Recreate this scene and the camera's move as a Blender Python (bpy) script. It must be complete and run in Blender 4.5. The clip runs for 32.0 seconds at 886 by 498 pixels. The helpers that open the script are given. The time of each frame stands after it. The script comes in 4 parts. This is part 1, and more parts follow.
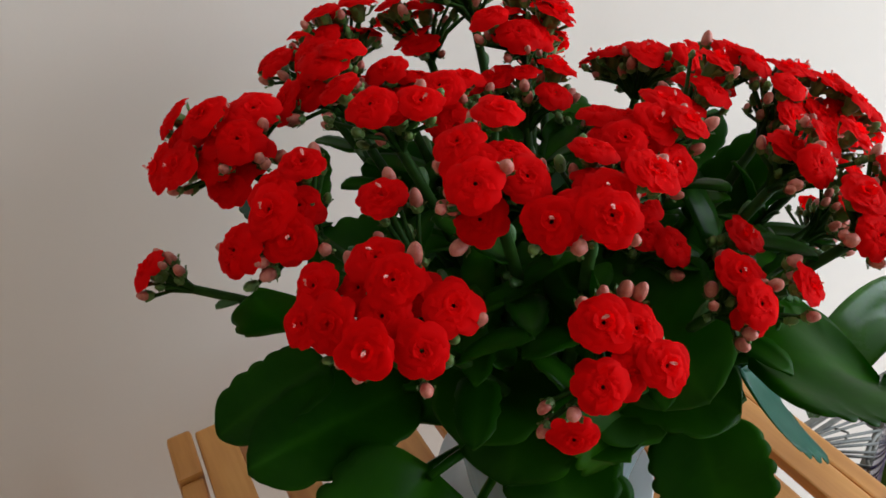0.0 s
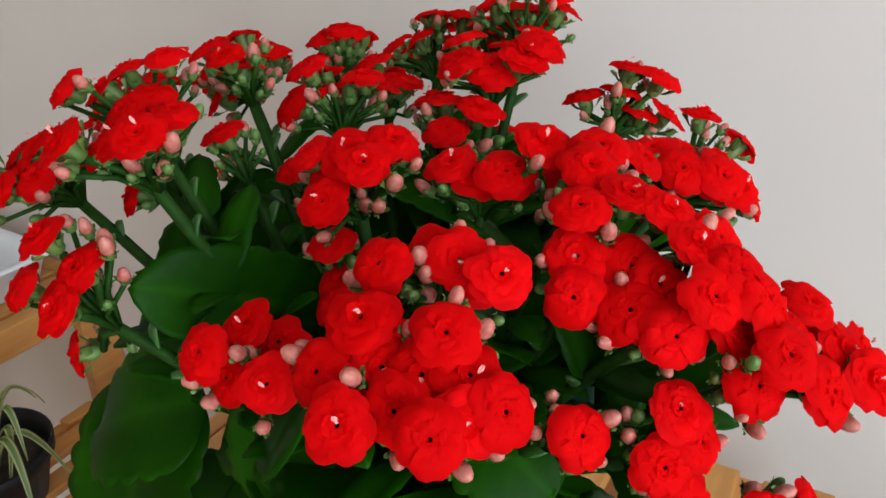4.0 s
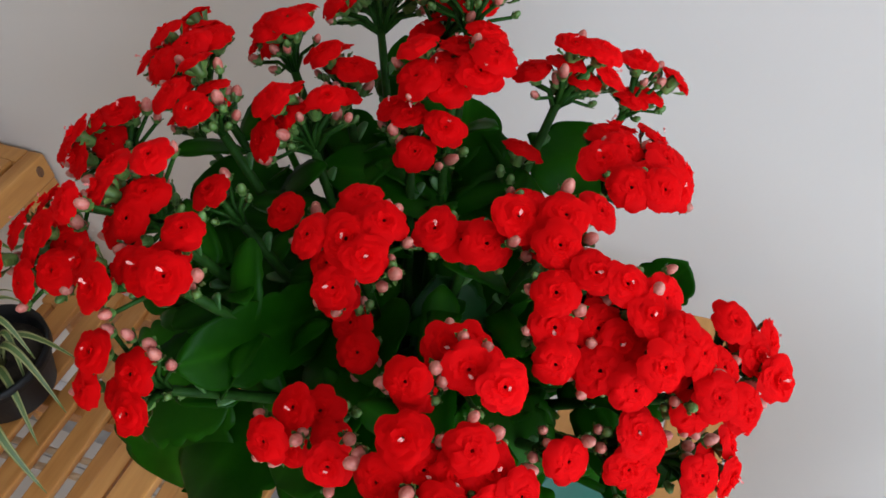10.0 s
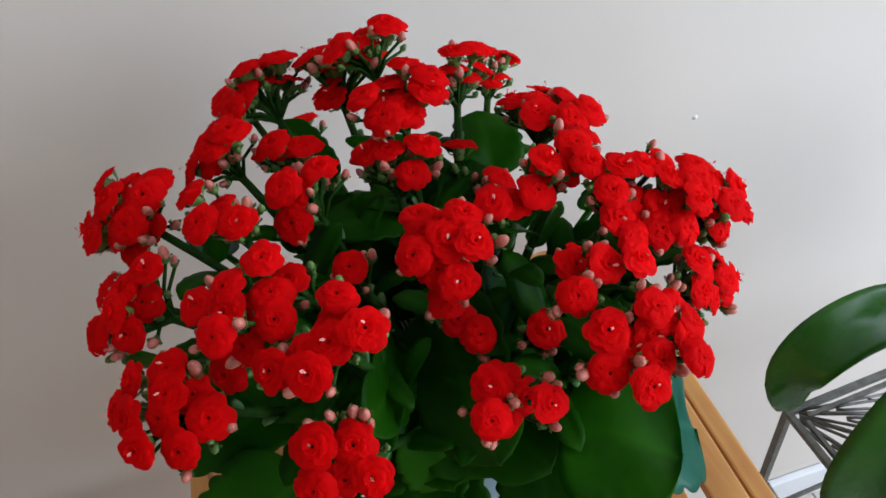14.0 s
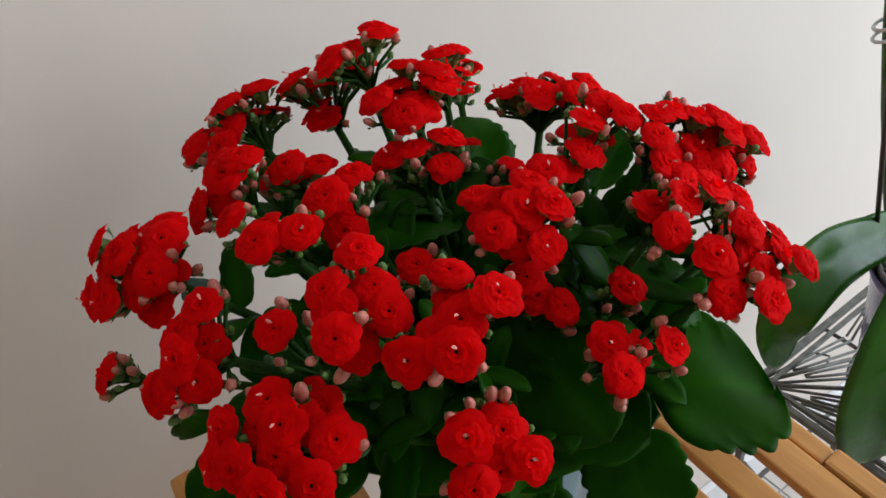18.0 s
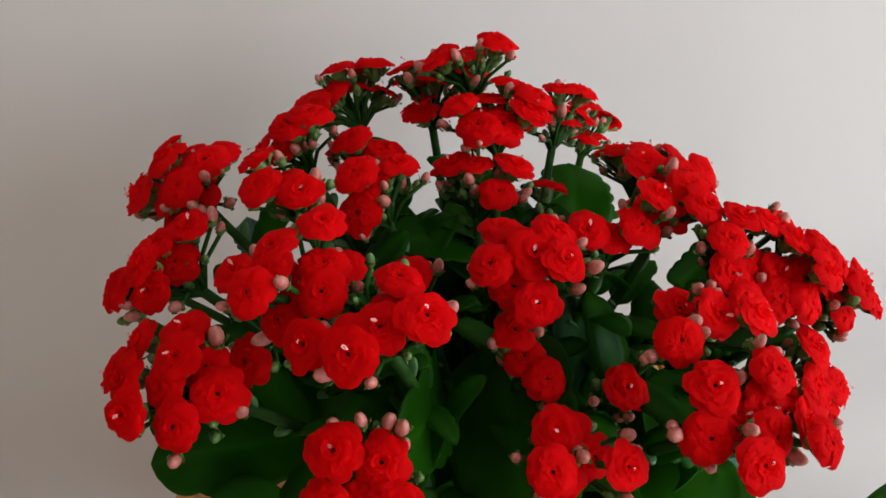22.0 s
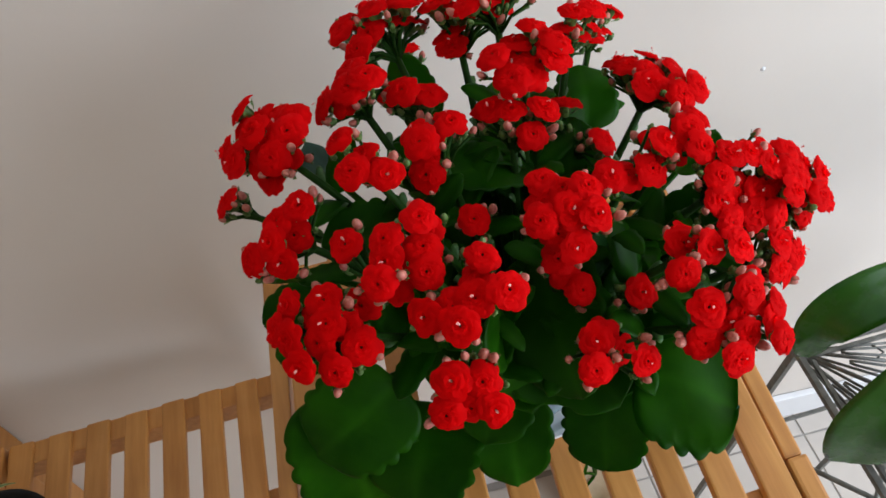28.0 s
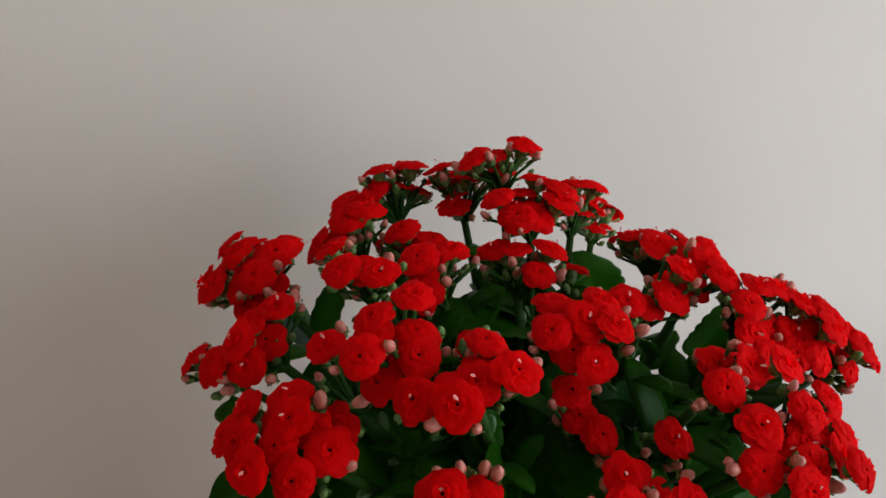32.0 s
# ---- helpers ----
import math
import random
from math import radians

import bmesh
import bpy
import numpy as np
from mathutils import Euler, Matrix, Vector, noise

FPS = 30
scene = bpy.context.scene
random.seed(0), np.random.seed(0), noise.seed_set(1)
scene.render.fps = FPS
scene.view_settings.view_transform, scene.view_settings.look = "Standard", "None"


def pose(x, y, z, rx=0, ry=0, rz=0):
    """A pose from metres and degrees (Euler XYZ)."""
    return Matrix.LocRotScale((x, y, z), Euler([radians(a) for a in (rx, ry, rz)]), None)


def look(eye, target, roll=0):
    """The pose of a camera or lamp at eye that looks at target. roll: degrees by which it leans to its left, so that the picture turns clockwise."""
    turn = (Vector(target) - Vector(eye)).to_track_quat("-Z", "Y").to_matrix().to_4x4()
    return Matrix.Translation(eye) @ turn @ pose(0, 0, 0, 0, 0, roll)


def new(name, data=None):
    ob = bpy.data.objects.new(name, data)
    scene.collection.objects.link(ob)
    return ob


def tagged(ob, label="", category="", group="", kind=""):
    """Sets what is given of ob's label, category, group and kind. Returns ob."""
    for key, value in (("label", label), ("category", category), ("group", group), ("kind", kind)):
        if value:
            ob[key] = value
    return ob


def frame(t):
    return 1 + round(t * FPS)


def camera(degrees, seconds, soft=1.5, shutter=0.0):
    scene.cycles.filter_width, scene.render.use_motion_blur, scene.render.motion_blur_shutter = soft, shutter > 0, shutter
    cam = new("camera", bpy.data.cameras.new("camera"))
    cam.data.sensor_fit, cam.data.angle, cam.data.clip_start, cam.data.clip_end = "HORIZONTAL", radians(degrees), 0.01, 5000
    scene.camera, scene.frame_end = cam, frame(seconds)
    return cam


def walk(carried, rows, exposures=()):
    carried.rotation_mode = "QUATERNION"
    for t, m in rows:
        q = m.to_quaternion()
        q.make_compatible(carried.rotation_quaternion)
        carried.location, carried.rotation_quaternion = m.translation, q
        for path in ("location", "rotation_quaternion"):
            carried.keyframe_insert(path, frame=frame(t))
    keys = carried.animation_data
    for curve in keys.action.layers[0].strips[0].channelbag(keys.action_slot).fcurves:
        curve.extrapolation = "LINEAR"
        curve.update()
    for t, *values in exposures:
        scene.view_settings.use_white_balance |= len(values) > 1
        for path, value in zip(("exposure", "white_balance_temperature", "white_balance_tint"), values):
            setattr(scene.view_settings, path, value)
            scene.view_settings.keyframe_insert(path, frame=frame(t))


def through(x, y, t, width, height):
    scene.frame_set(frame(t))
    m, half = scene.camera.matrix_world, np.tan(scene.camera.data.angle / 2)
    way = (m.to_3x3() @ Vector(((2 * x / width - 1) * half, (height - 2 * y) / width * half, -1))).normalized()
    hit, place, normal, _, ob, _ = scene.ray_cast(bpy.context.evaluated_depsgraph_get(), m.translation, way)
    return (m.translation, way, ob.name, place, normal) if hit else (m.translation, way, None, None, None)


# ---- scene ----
cam = camera(62.58, 32.0, soft=1.6)
# seconds, eye in metres, turn in degrees
ROWS = [
    (0.0, 0.0013, 0.0011, 1.1157, 56.81, 0.98, -30.67),
    (0.5, 0.046, -0.0213, 1.1216, 57.39, 3.07, -18.46),
    (1.0, 0.1189, -0.0361, 1.1177, 57.76, 2.48, -3.18),
    (1.5, 0.1727, -0.0331, 1.1149, 57.91, 0.99, 8.97),
    (2.0, 0.2082, -0.0176, 1.1043, 58.28, -0.93, 16.54),
    (2.5, 0.252, -0.0113, 1.0956, 59.46, -1.93, 20.97),
    (3.0, 0.2805, -0.0098, 1.0889, 61.13, -1.34, 24.25),
    (3.5, 0.3078, -0.0037, 1.0852, 62.92, -0.85, 26.75),
    (5.5, 0.3443, 0.0009, 1.097, 56.1, 0.03, 30.56),
    (6.0, 0.3417, 0.0035, 1.1085, 51.9, 0.29, 30.27),
    (6.5, 0.3505, 0.0073, 1.112, 49.39, 0.55, 29.95),
    (7.0, 0.3524, 0.0098, 1.1246, 48.07, 0.82, 29.81),
    (7.5, 0.3503, 0.0132, 1.1347, 46.98, 1.28, 29.63),
    (8.0, 0.3429, 0.018, 1.149, 45.69, 1.69, 29.12),
    (8.5, 0.3348, 0.022, 1.1601, 44.73, 1.98, 27.8),
    (9.0, 0.3225, 0.0259, 1.1721, 43.71, 1.84, 25.79),
    (9.5, 0.3074, 0.0246, 1.1854, 42.69, 1.66, 23.2),
    (10.0, 0.2945, 0.0246, 1.1974, 41.91, 1.48, 19.38),
    (10.5, 0.2793, 0.0206, 1.2017, 41.45, 0.92, 13.86),
    (11.0, 0.2579, 0.0185, 1.2094, 41.1, 0.83, 7.79),
    (11.5, 0.2405, 0.0147, 1.2119, 41.44, 0.5, 1.22),
    (12.0, 0.2223, -0.0008, 1.2231, 41.55, 2.06, -3.33),
    (12.5, 0.2072, -0.0177, 1.2235, 42.06, 3.69, -6.66),
    (13.0, 0.1881, -0.0284, 1.2218, 43.31, 5.01, -9.52),
    (13.5, 0.1691, -0.0326, 1.2168, 44.97, 5.9, -13.14),
    (14.0, 0.1476, -0.0395, 1.2143, 46.02, 6.45, -18.43),
    (14.5, 0.1329, -0.0458, 1.2115, 46.8, 6.98, -23.33),
    (16.5, 0.0676, -0.0446, 1.2112, 50.46, 8.97, -32.52),
    (17.0, 0.0683, -0.0296, 1.2005, 50.8, 9.49, -33.56),
    (17.5, 0.0613, -0.0167, 1.1888, 50.76, 9.14, -34.11),
    (18.0, 0.0581, -0.0134, 1.1817, 50.59, 8.37, -34.13),
    (18.5, 0.0639, -0.0095, 1.1783, 50.52, 7.35, -33.83),
    (19.0, 0.0663, -0.0215, 1.1815, 51.07, 7.92, -29.11),
    (19.5, 0.0723, -0.0207, 1.1729, 52.3, 6.71, -24.66),
    (20.0, 0.0974, -0.0147, 1.1589, 52.79, 5.2, -22.39),
    (20.5, 0.1147, -0.0166, 1.1469, 54.1, 3.12, -19.19),
    (21.0, 0.1243, -0.0241, 1.1472, 55.82, 2.26, -13.72),
    (21.5, 0.1301, -0.0331, 1.1505, 55.96, 0.32, -9.89),
    (22.0, 0.1302, -0.0308, 1.1536, 56.13, -0.2, -9.18),
    (22.5, 0.1327, -0.0266, 1.1732, 56.12, 0.22, -9.1),
    (23.0, 0.1281, -0.0151, 1.183, 53.11, 0.6, -9.37),
    (23.5, 0.1271, -0.0009, 1.1865, 46.85, 0.78, -10.04),
    (24.0, 0.1268, 0.0031, 1.1847, 43.58, 0.75, -10.67),
    (24.5, 0.1229, 0.006, 1.1929, 42.47, 1.07, -11.31),
    (25.0, 0.1199, 0.0024, 1.2073, 40.37, 1.49, -12.01),
    (25.5, 0.1107, -0.0025, 1.2137, 37.5, 1.63, -12.78),
    (27.5, 0.0946, -0.0256, 1.2636, 35.98, 2.26, -13.95),
    (28.0, 0.0943, -0.025, 1.2714, 37.18, 2.46, -14.27),
    (28.5, 0.1005, -0.0142, 1.2715, 38.96, 2.85, -14.49),
    (29.0, 0.1039, -0.012, 1.2598, 41.15, 2.88, -14.65),
    (29.5, 0.1064, -0.0198, 1.2486, 44.65, 2.77, -14.55),
    (30.0, 0.101, -0.0298, 1.2253, 49.14, 2.15, -14.16),
    (30.5, 0.0921, -0.0422, 1.2111, 54.5, 1.58, -13.48),
    (31.0, 0.0821, -0.0512, 1.1999, 61.0, 0.88, -13.08),
    (31.5, 0.0702, -0.061, 1.1876, 63.51, 0.1, -12.92),
    (32.0, 0.0793, -0.0609, 1.1621, 64.48, -0.42, -13.0),
]
EXPOSURES = [(0.0, -0.04, 6500, 10), (1.0, 0.09, 6500, 10), (3.0, 0.07, 6450, 10), (6.0, -0.04, 6050, 10), (9.0, -0.01, 5950, 10), (12.0, 0.00, 5900, 10), (14.0, -0.06, 6050, 10), (17.0, -0.24, 6450, 10), (20.0, -0.06, 6400, 11), (22.0, -0.09, 6350, 11), (24.0, 0.02, 6300, 11), (28.0, 0.02, 6350, 11), (30.0, -0.14, 6450, 11), (32.0, -0.34, 6500, 11)]
walk(cam, [(t, pose(x, y, z, rx, ry, rz)) for t, x, y, z, rx, ry, rz in ROWS], EXPOSURES)

# ---- light ----
world = bpy.data.worlds.new("world")
scene.world = world
world.use_nodes = True
wn = world.node_tree
sky = wn.nodes.new("ShaderNodeTexSky")
sky.sky_type, sky.sun_disc = "NISHITA", False
sky.sun_elevation, sky.sun_rotation = radians(35), radians(200)
wn.nodes["Background"].inputs[1].default_value = 0.12
wn.links.new(sky.outputs[0], wn.nodes["Background"].inputs[0])


def area(name, m, sx, sy, power, colour):
    data = bpy.data.lights.new(name, "AREA")
    data.shape, data.size, data.size_y, data.energy, data.color = "RECTANGLE", sx, sy, power, colour
    ob = new(name, data)
    ob.matrix_world = m
    return ob


# daylight of the window in the right-hand wall
area("window_light", look((1.95, -0.85, 1.28), (0.1, 0.3, 0.55)), 2.1, 1.85, 70, (0.82, 0.905, 1.0))


# ---- materials ----
def node_material(name, base, rough=0.5, metal=0.0, spec=0.5):
    m = bpy.data.materials.new(name)
    m.use_nodes = True
    b = m.node_tree.nodes["Principled BSDF"]
    b.inputs["Base Color"].default_value = (*base, 1)
    b.inputs["Roughness"].default_value = rough
    b.inputs["Metallic"].default_value = metal
    b.inputs["Specular IOR Level"].default_value = spec
    return m


def coords(m, kind="Object", scale=(1, 1, 1)):
    t = m.node_tree
    c, mp = t.nodes.new("ShaderNodeTexCoord"), t.nodes.new("ShaderNodeMapping")
    mp.inputs["Scale"].default_value = scale
    t.links.new(c.outputs[kind], mp.inputs[0])
    return mp.outputs[0]


def noise_tex(m, vec, scale, detail=3.0, rough=0.55):
    n = m.node_tree.nodes.new("ShaderNodeTexNoise")
    n.inputs["Scale"].default_value, n.inputs["Detail"].default_value, n.inputs["Roughness"].default_value = scale, detail, rough
    m.node_tree.links.new(vec, n.inputs["Vector"])
    return n.outputs["Fac"]


def ramp(m, fac, stops):
    r = m.node_tree.nodes.new("ShaderNodeValToRGB")
    e = r.color_ramp.elements
    while len(e) < len(stops):
        e.new(0.5)
    for el, (p, c) in zip(e, stops):
        el.position, el.color = p, (*c, 1)
    m.node_tree.links.new(fac, r.inputs[0])
    return r.outputs[0]


def mixed(m, fac, a, b, mode="MIX"):
    x = m.node_tree.nodes.new("ShaderNodeMix")
    x.data_type, x.blend_type = "RGBA", mode
    for sock, v in ((x.inputs["Factor"], fac), (x.inputs["A"], a), (x.inputs["B"], b)):
        if hasattr(v, "links"):
            m.node_tree.links.new(v, sock)
        else:
            sock.default_value = v if isinstance(v, float) else (*v, 1)
    return x.outputs["Result"]


def plug(m, name, out):
    m.node_tree.links.new(out, m.node_tree.nodes["Principled BSDF"].inputs[name])


def bumped(m, fac, strength, dist):
    b = m.node_tree.nodes.new("ShaderNodeBump")
    b.inputs["Strength"].default_value, b.inputs["Distance"].default_value = strength, dist
    m.node_tree.links.new(fac, b.inputs["Height"])
    plug(m, "Normal", b.outputs[0])


def object_random(m):
    return m.node_tree.nodes.new("ShaderNodeObjectInfo").outputs["Random"]


def island_random(m):
    return m.node_tree.nodes.new("ShaderNodeNewGeometry").outputs["Random Per Island"]


def attribute(m, name):
    a = m.node_tree.nodes.new("ShaderNodeAttribute")
    a.attribute_name = name
    return a


def wall_material():
    m = node_material("painted_plaster", (0.72, 0.70, 0.665), 0.85, 0, 0.25)
    v = coords(m)
    big = ramp(m, noise_tex(m, v, 1.7, 4), [(0.3, (0.69, 0.632, 0.570)), (0.7, (0.74, 0.68, 0.614))])
    plug(m, "Base Color", big)
    bumped(m, noise_tex(m, v, 190, 4, 0.6), 0.045, 0.002)
    return m


def wood_material():
    m = node_material("oiled_beech", (0.5, 0.27, 0.11), 0.42)
    v = coords(m, "Object", (38, 3.2, 38))
    w = noise_tex(m, v, 2.4, 5, 0.6)
    grain = ramp(m, w, [(0.25, (0.52, 0.215, 0.050)), (0.55, (0.67, 0.315, 0.082)), (0.8, (0.77, 0.395, 0.125))])
    blot = ramp(m, noise_tex(m, coords(m, "Object", (1, 1, 1)), 9, 3), [(0.35, (0.82, 0.78, 0.72)), (0.7, (1, 1, 1))])
    col = mixed(m, 1.0, grain, blot, "MULTIPLY")
    tone = ramp(m, object_random(m), [(0.0, (0.86, 0.83, 0.80)), (1.0, (1.0, 1.0, 1.0))])
    plug(m, "Base Color", mixed(m, 1.0, col, tone, "MULTIPLY"))
    bumped(m, w, 0.15, 0.0006)
    return m


def petal_material():
    m = node_material("red_petal", (0.8, 0.002, 0.002), 0.7, 0, 0.07)
    r = ramp(m, object_random(m), [(0.0, (0.86, 0.0012, 0.003)), (0.5, (0.92, 0.0018, 0.003)), (1.0, (0.97, 0.0035, 0.006))])
    isl = ramp(m, island_random(m), [(0.0, (0.95, 0.8, 0.8)), (1.0, (1, 1, 1))])
    col = mixed(m, 1.0, r, isl, "MULTIPLY")
    plug(m, "Base Color", col)
    bumped(m, noise_tex(m, coords(m), 900, 2), 0.10, 0.0005)
    # thin petals let light through
    t = m.node_tree
    tr, mx = t.nodes.new("ShaderNodeBsdfTranslucent"), t.nodes.new("ShaderNodeMixShader")
    t.links.new(col, tr.inputs[0])
    mx.inputs[0].default_value = 0.55
    t.links.new(t.nodes["Principled BSDF"].outputs[0], mx.inputs[1])
    t.links.new(tr.outputs[0], mx.inputs[2])
    t.links.new(mx.outputs[0], t.nodes["Material Output"].inputs[0])
    return m


def leaf_surface(name, dark, light, rough, spec, through=(0.055, 0.26, 0.005), amount=0.30):
    """A waxy leaf: blotches, slightly paler veins, a fine relief, and a little light that passes through."""
    m = node_material(name, light, rough, 0, spec)
    v = coords(m)
    mid = tuple((a + b) / 2 for a, b in zip(dark, light))
    r = ramp(m, noise_tex(m, v, 24, 4), [(0.3, dark), (0.55, mid), (0.8, light)])
    t = ramp(m, object_random(m), [(0.0, (0.72, 0.78, 0.8)), (1.0, (1.0, 1.0, 1.0))])
    col = mixed(m, 1.0, r, t, "MULTIPLY")
    rib = attribute(m, "rib").outputs["Fac"]
    fade = m.node_tree.nodes.new("ShaderNodeMath")
    fade.operation = "MULTIPLY"
    fade.inputs[1].default_value = 0.22
    m.node_tree.links.new(rib, fade.inputs[0])
    plug(m, "Base Color", mixed(m, fade.outputs[0], col, tuple(min(1.0, 1.9 * c + 0.006) for c in light)))
    plug(m, "Roughness", ramp(m, noise_tex(m, v, 60, 3), [(0.3, (rough - 0.06,) * 3), (0.7, (rough + 0.12,) * 3)]))
    bumped(m, noise_tex(m, v, 130, 5, 0.65), 0.15, 0.0008)
    q = m.node_tree
    tr, mx = q.nodes.new("ShaderNodeBsdfTranslucent"), q.nodes.new("ShaderNodeMixShader")
    q.links.new(ramp(m, noise_tex(m, v, 30, 3), [(0.3, through), (0.7, tuple(1.5 * c for c in through))]), tr.inputs[0])
    mx.inputs[0].default_value = amount
    q.links.new(q.nodes["Principled BSDF"].outputs[0], mx.inputs[1])
    q.links.new(tr.outputs[0], mx.inputs[2])
    q.links.new(mx.outputs[0], q.nodes["Material Output"].inputs[0])
    return m


def plain(name, a, b, scale, rough, metal=0.0, spec=0.5, bump=0.0):
    m = node_material(name, a, rough, metal, spec)
    n = noise_tex(m, coords(m), scale, 4)
    plug(m, "Base Color", ramp(m, n, [(0.3, a), (0.7, b)]))
    if bump:
        bumped(m, n, bump, 0.001)
    return m


# for the unseen walls; the beige is set to throw warm bounce light
ROOM = plain("beige_bounce_plaster", (0.74, 0.57, 0.39), (0.79, 0.62, 0.44), 2.0, 0.9)
WALL, WOOD, PETAL = wall_material(), wood_material(), petal_material()
LEAF = leaf_surface("leaf_green", (0.005, 0.038, 0.0006), (0.024, 0.120, 0.0022), 0.34, 0.07)
WHITE = plain("white_gloss_paint", (0.74, 0.75, 0.76), (0.8, 0.81, 0.82), 6, 0.4)
TILE = plain("pale_floor_tile", (0.52, 0.47, 0.42), (0.6, 0.55, 0.49), 7, 0.38, bump=0.03)
GROUT = plain("grey_grout", (0.3, 0.28, 0.26), (0.38, 0.36, 0.33), 40, 0.9)
STEM = plain("stem_green", (0.02, 0.07, 0.01), (0.045, 0.13, 0.02), 60, 0.5)
CALYX = plain("calyx_green", (0.055, 0.13, 0.018), (0.13, 0.22, 0.05), 90, 0.5)
BUD = plain("bud_pink", (0.38, 0.060, 0.045), (0.62, 0.25, 0.18), 260, 0.5)
CURL_GLINT = plain("petal_curl_glint", (0.82, 0.20, 0.17), (0.88, 0.42, 0.37), 200, 0.5)
IRON = plain("grey_painted_iron", (0.085, 0.088, 0.076), (0.17, 0.17, 0.15), 90, 0.45, 0.35)
CERAMIC = plain("pale_blue_glaze", (0.24, 0.40, 0.46), (0.34, 0.50, 0.55), 12, 0.2)
PURPLE = plain("purple_glaze", (0.06, 0.045, 0.16), (0.10, 0.075, 0.24), 14, 0.12)
DARKPOT = plain("black_plastic", (0.008, 0.008, 0.009), (0.018, 0.018, 0.018), 40, 0.5, spec=0.2)
SOIL = plain("potting_soil", (0.015, 0.011, 0.008), (0.05, 0.036, 0.025), 120, 0.95, bump=0.8)
PALE_WOOD = plain("pale_dowel_wood", (0.62, 0.47, 0.3), (0.72, 0.57, 0.38), 60, 0.5)
KNOT = plain("wood_knot", (0.09, 0.035, 0.012), (0.2, 0.09, 0.035), 300, 0.5)
TRAY = plain("white_plastic", (0.74, 0.76, 0.78), (0.8, 0.82, 0.84), 9, 0.35)
STRIPE_PALE = plain("striped_leaf_margin", (0.24, 0.26, 0.08), (0.36, 0.36, 0.14), 30, 0.42)
STRIPE_GREEN = plain("striped_leaf_middle", (0.06, 0.11, 0.025), (0.11, 0.17, 0.04), 30, 0.4)
ORCHID_LEAF = leaf_surface("orchid_leaf_green", (0.024, 0.110, 0.007), (0.058, 0.190, 0.018), 0.25, 0.38)
STAKE = plain("dark_stake", (0.035, 0.022, 0.018), (0.06, 0.035, 0.03), 50, 0.5)
PLASTIC = plain("clear_grey_clip", (0.55, 0.57, 0.56), (0.65, 0.66, 0.65), 30, 0.25)


# ---- mesh helpers ----
def mesh_ob(name, bm, material, smooth=True):
    me = bpy.data.meshes.new(name)
    bm.to_mesh(me)
    bm.free()
    for mt in material if isinstance(material, (list, tuple)) else [material]:
        me.materials.append(mt)
    if smooth:
        me.polygons.foreach_set("use_smooth", [True] * len(me.polygons))
    return new(name, me)


def part(name, bm, material, parent, label="", smooth=True):
    ob = mesh_ob(name, bm, material, smooth)
    ob.parent = parent
    if label:
        tagged(ob, label=label)
    return ob


def thing(name, label, category, group="", kind=""):
    return tagged(new(name), label, category, group, kind)


def box(bm, lo, hi, bevel=0.0, m=None):
    r = bmesh.ops.create_cube(bm, size=1.0)
    size = [b - a for a, b in zip(lo, hi)]
    mid = [(a + b) / 2 for a, b in zip(lo, hi)]
    mat = Matrix.Translation(mid) @ Matrix.Diagonal((*size, 1))
    bmesh.ops.transform(bm, matrix=(m @ mat) if m else mat, verts=r["verts"])
    if bevel:
        es = {e for v in r["verts"] for e in v.link_edges}
        bmesh.ops.bevel(bm, geom=list(es), offset=bevel, segments=2, affect="EDGES", profile=0.6)
    return bm


def boxed(lo, hi, bevel=0.0, m=None):
    return box(bmesh.new(), lo, hi, bevel, m)


def tube(bm, pts, radii, n=8, caps=True):
    """A round rod along points, with a radius at each."""
    pts = [Vector(p) for p in pts]
    if not isinstance(radii, (list, tuple)):
        radii = [radii] * len(pts)
    rings, side = [], None
    for i, p in enumerate(pts):
        d = (pts[min(i + 1, len(pts) - 1)] - pts[max(i - 1, 0)]).normalized()
        if side is None:
            side = d.orthogonal().normalized()
        side = (side - d * side.dot(d)).normalized()
        up = d.cross(side)
        rings.append([bm.verts.new(p + radii[i] * (math.cos(a) * side + math.sin(a) * up)) for a in (2 * math.pi * k / n for k in range(n))])
    for a, b in zip(rings, rings[1:]):
        for k in range(n):
            bm.faces.new((a[k], a[(k + 1) % n], b[(k + 1) % n], b[k]))
    if caps:
        bm.faces.new(rings[0][::-1])
        bm.faces.new(rings[-1])
    return bm


def bow(a, b, sag, steps=6):
    """Points from a to b on a curve that leaves a along sag."""
    a, b, s = Vector(a), Vector(b), Vector(sag)
    return [a.lerp(b, t) + s * (4 * t * (1 - t)) for t in (k / steps for k in range(steps + 1))]


def lathe(bm, profile, n=32, centre=(0, 0, 0)):
    c = Vector(centre)
    rings = [[bm.verts.new(c + Vector((r * math.cos(a), r * math.sin(a), z))) for a in (2 * math.pi * k / n for k in range(n))] for r, z in profile]
    for a, b in zip(rings, rings[1:]):
        for k in range(n):
            bm.faces.new((a[k], a[(k + 1) % n], b[(k + 1) % n], b[k]))
    return bm


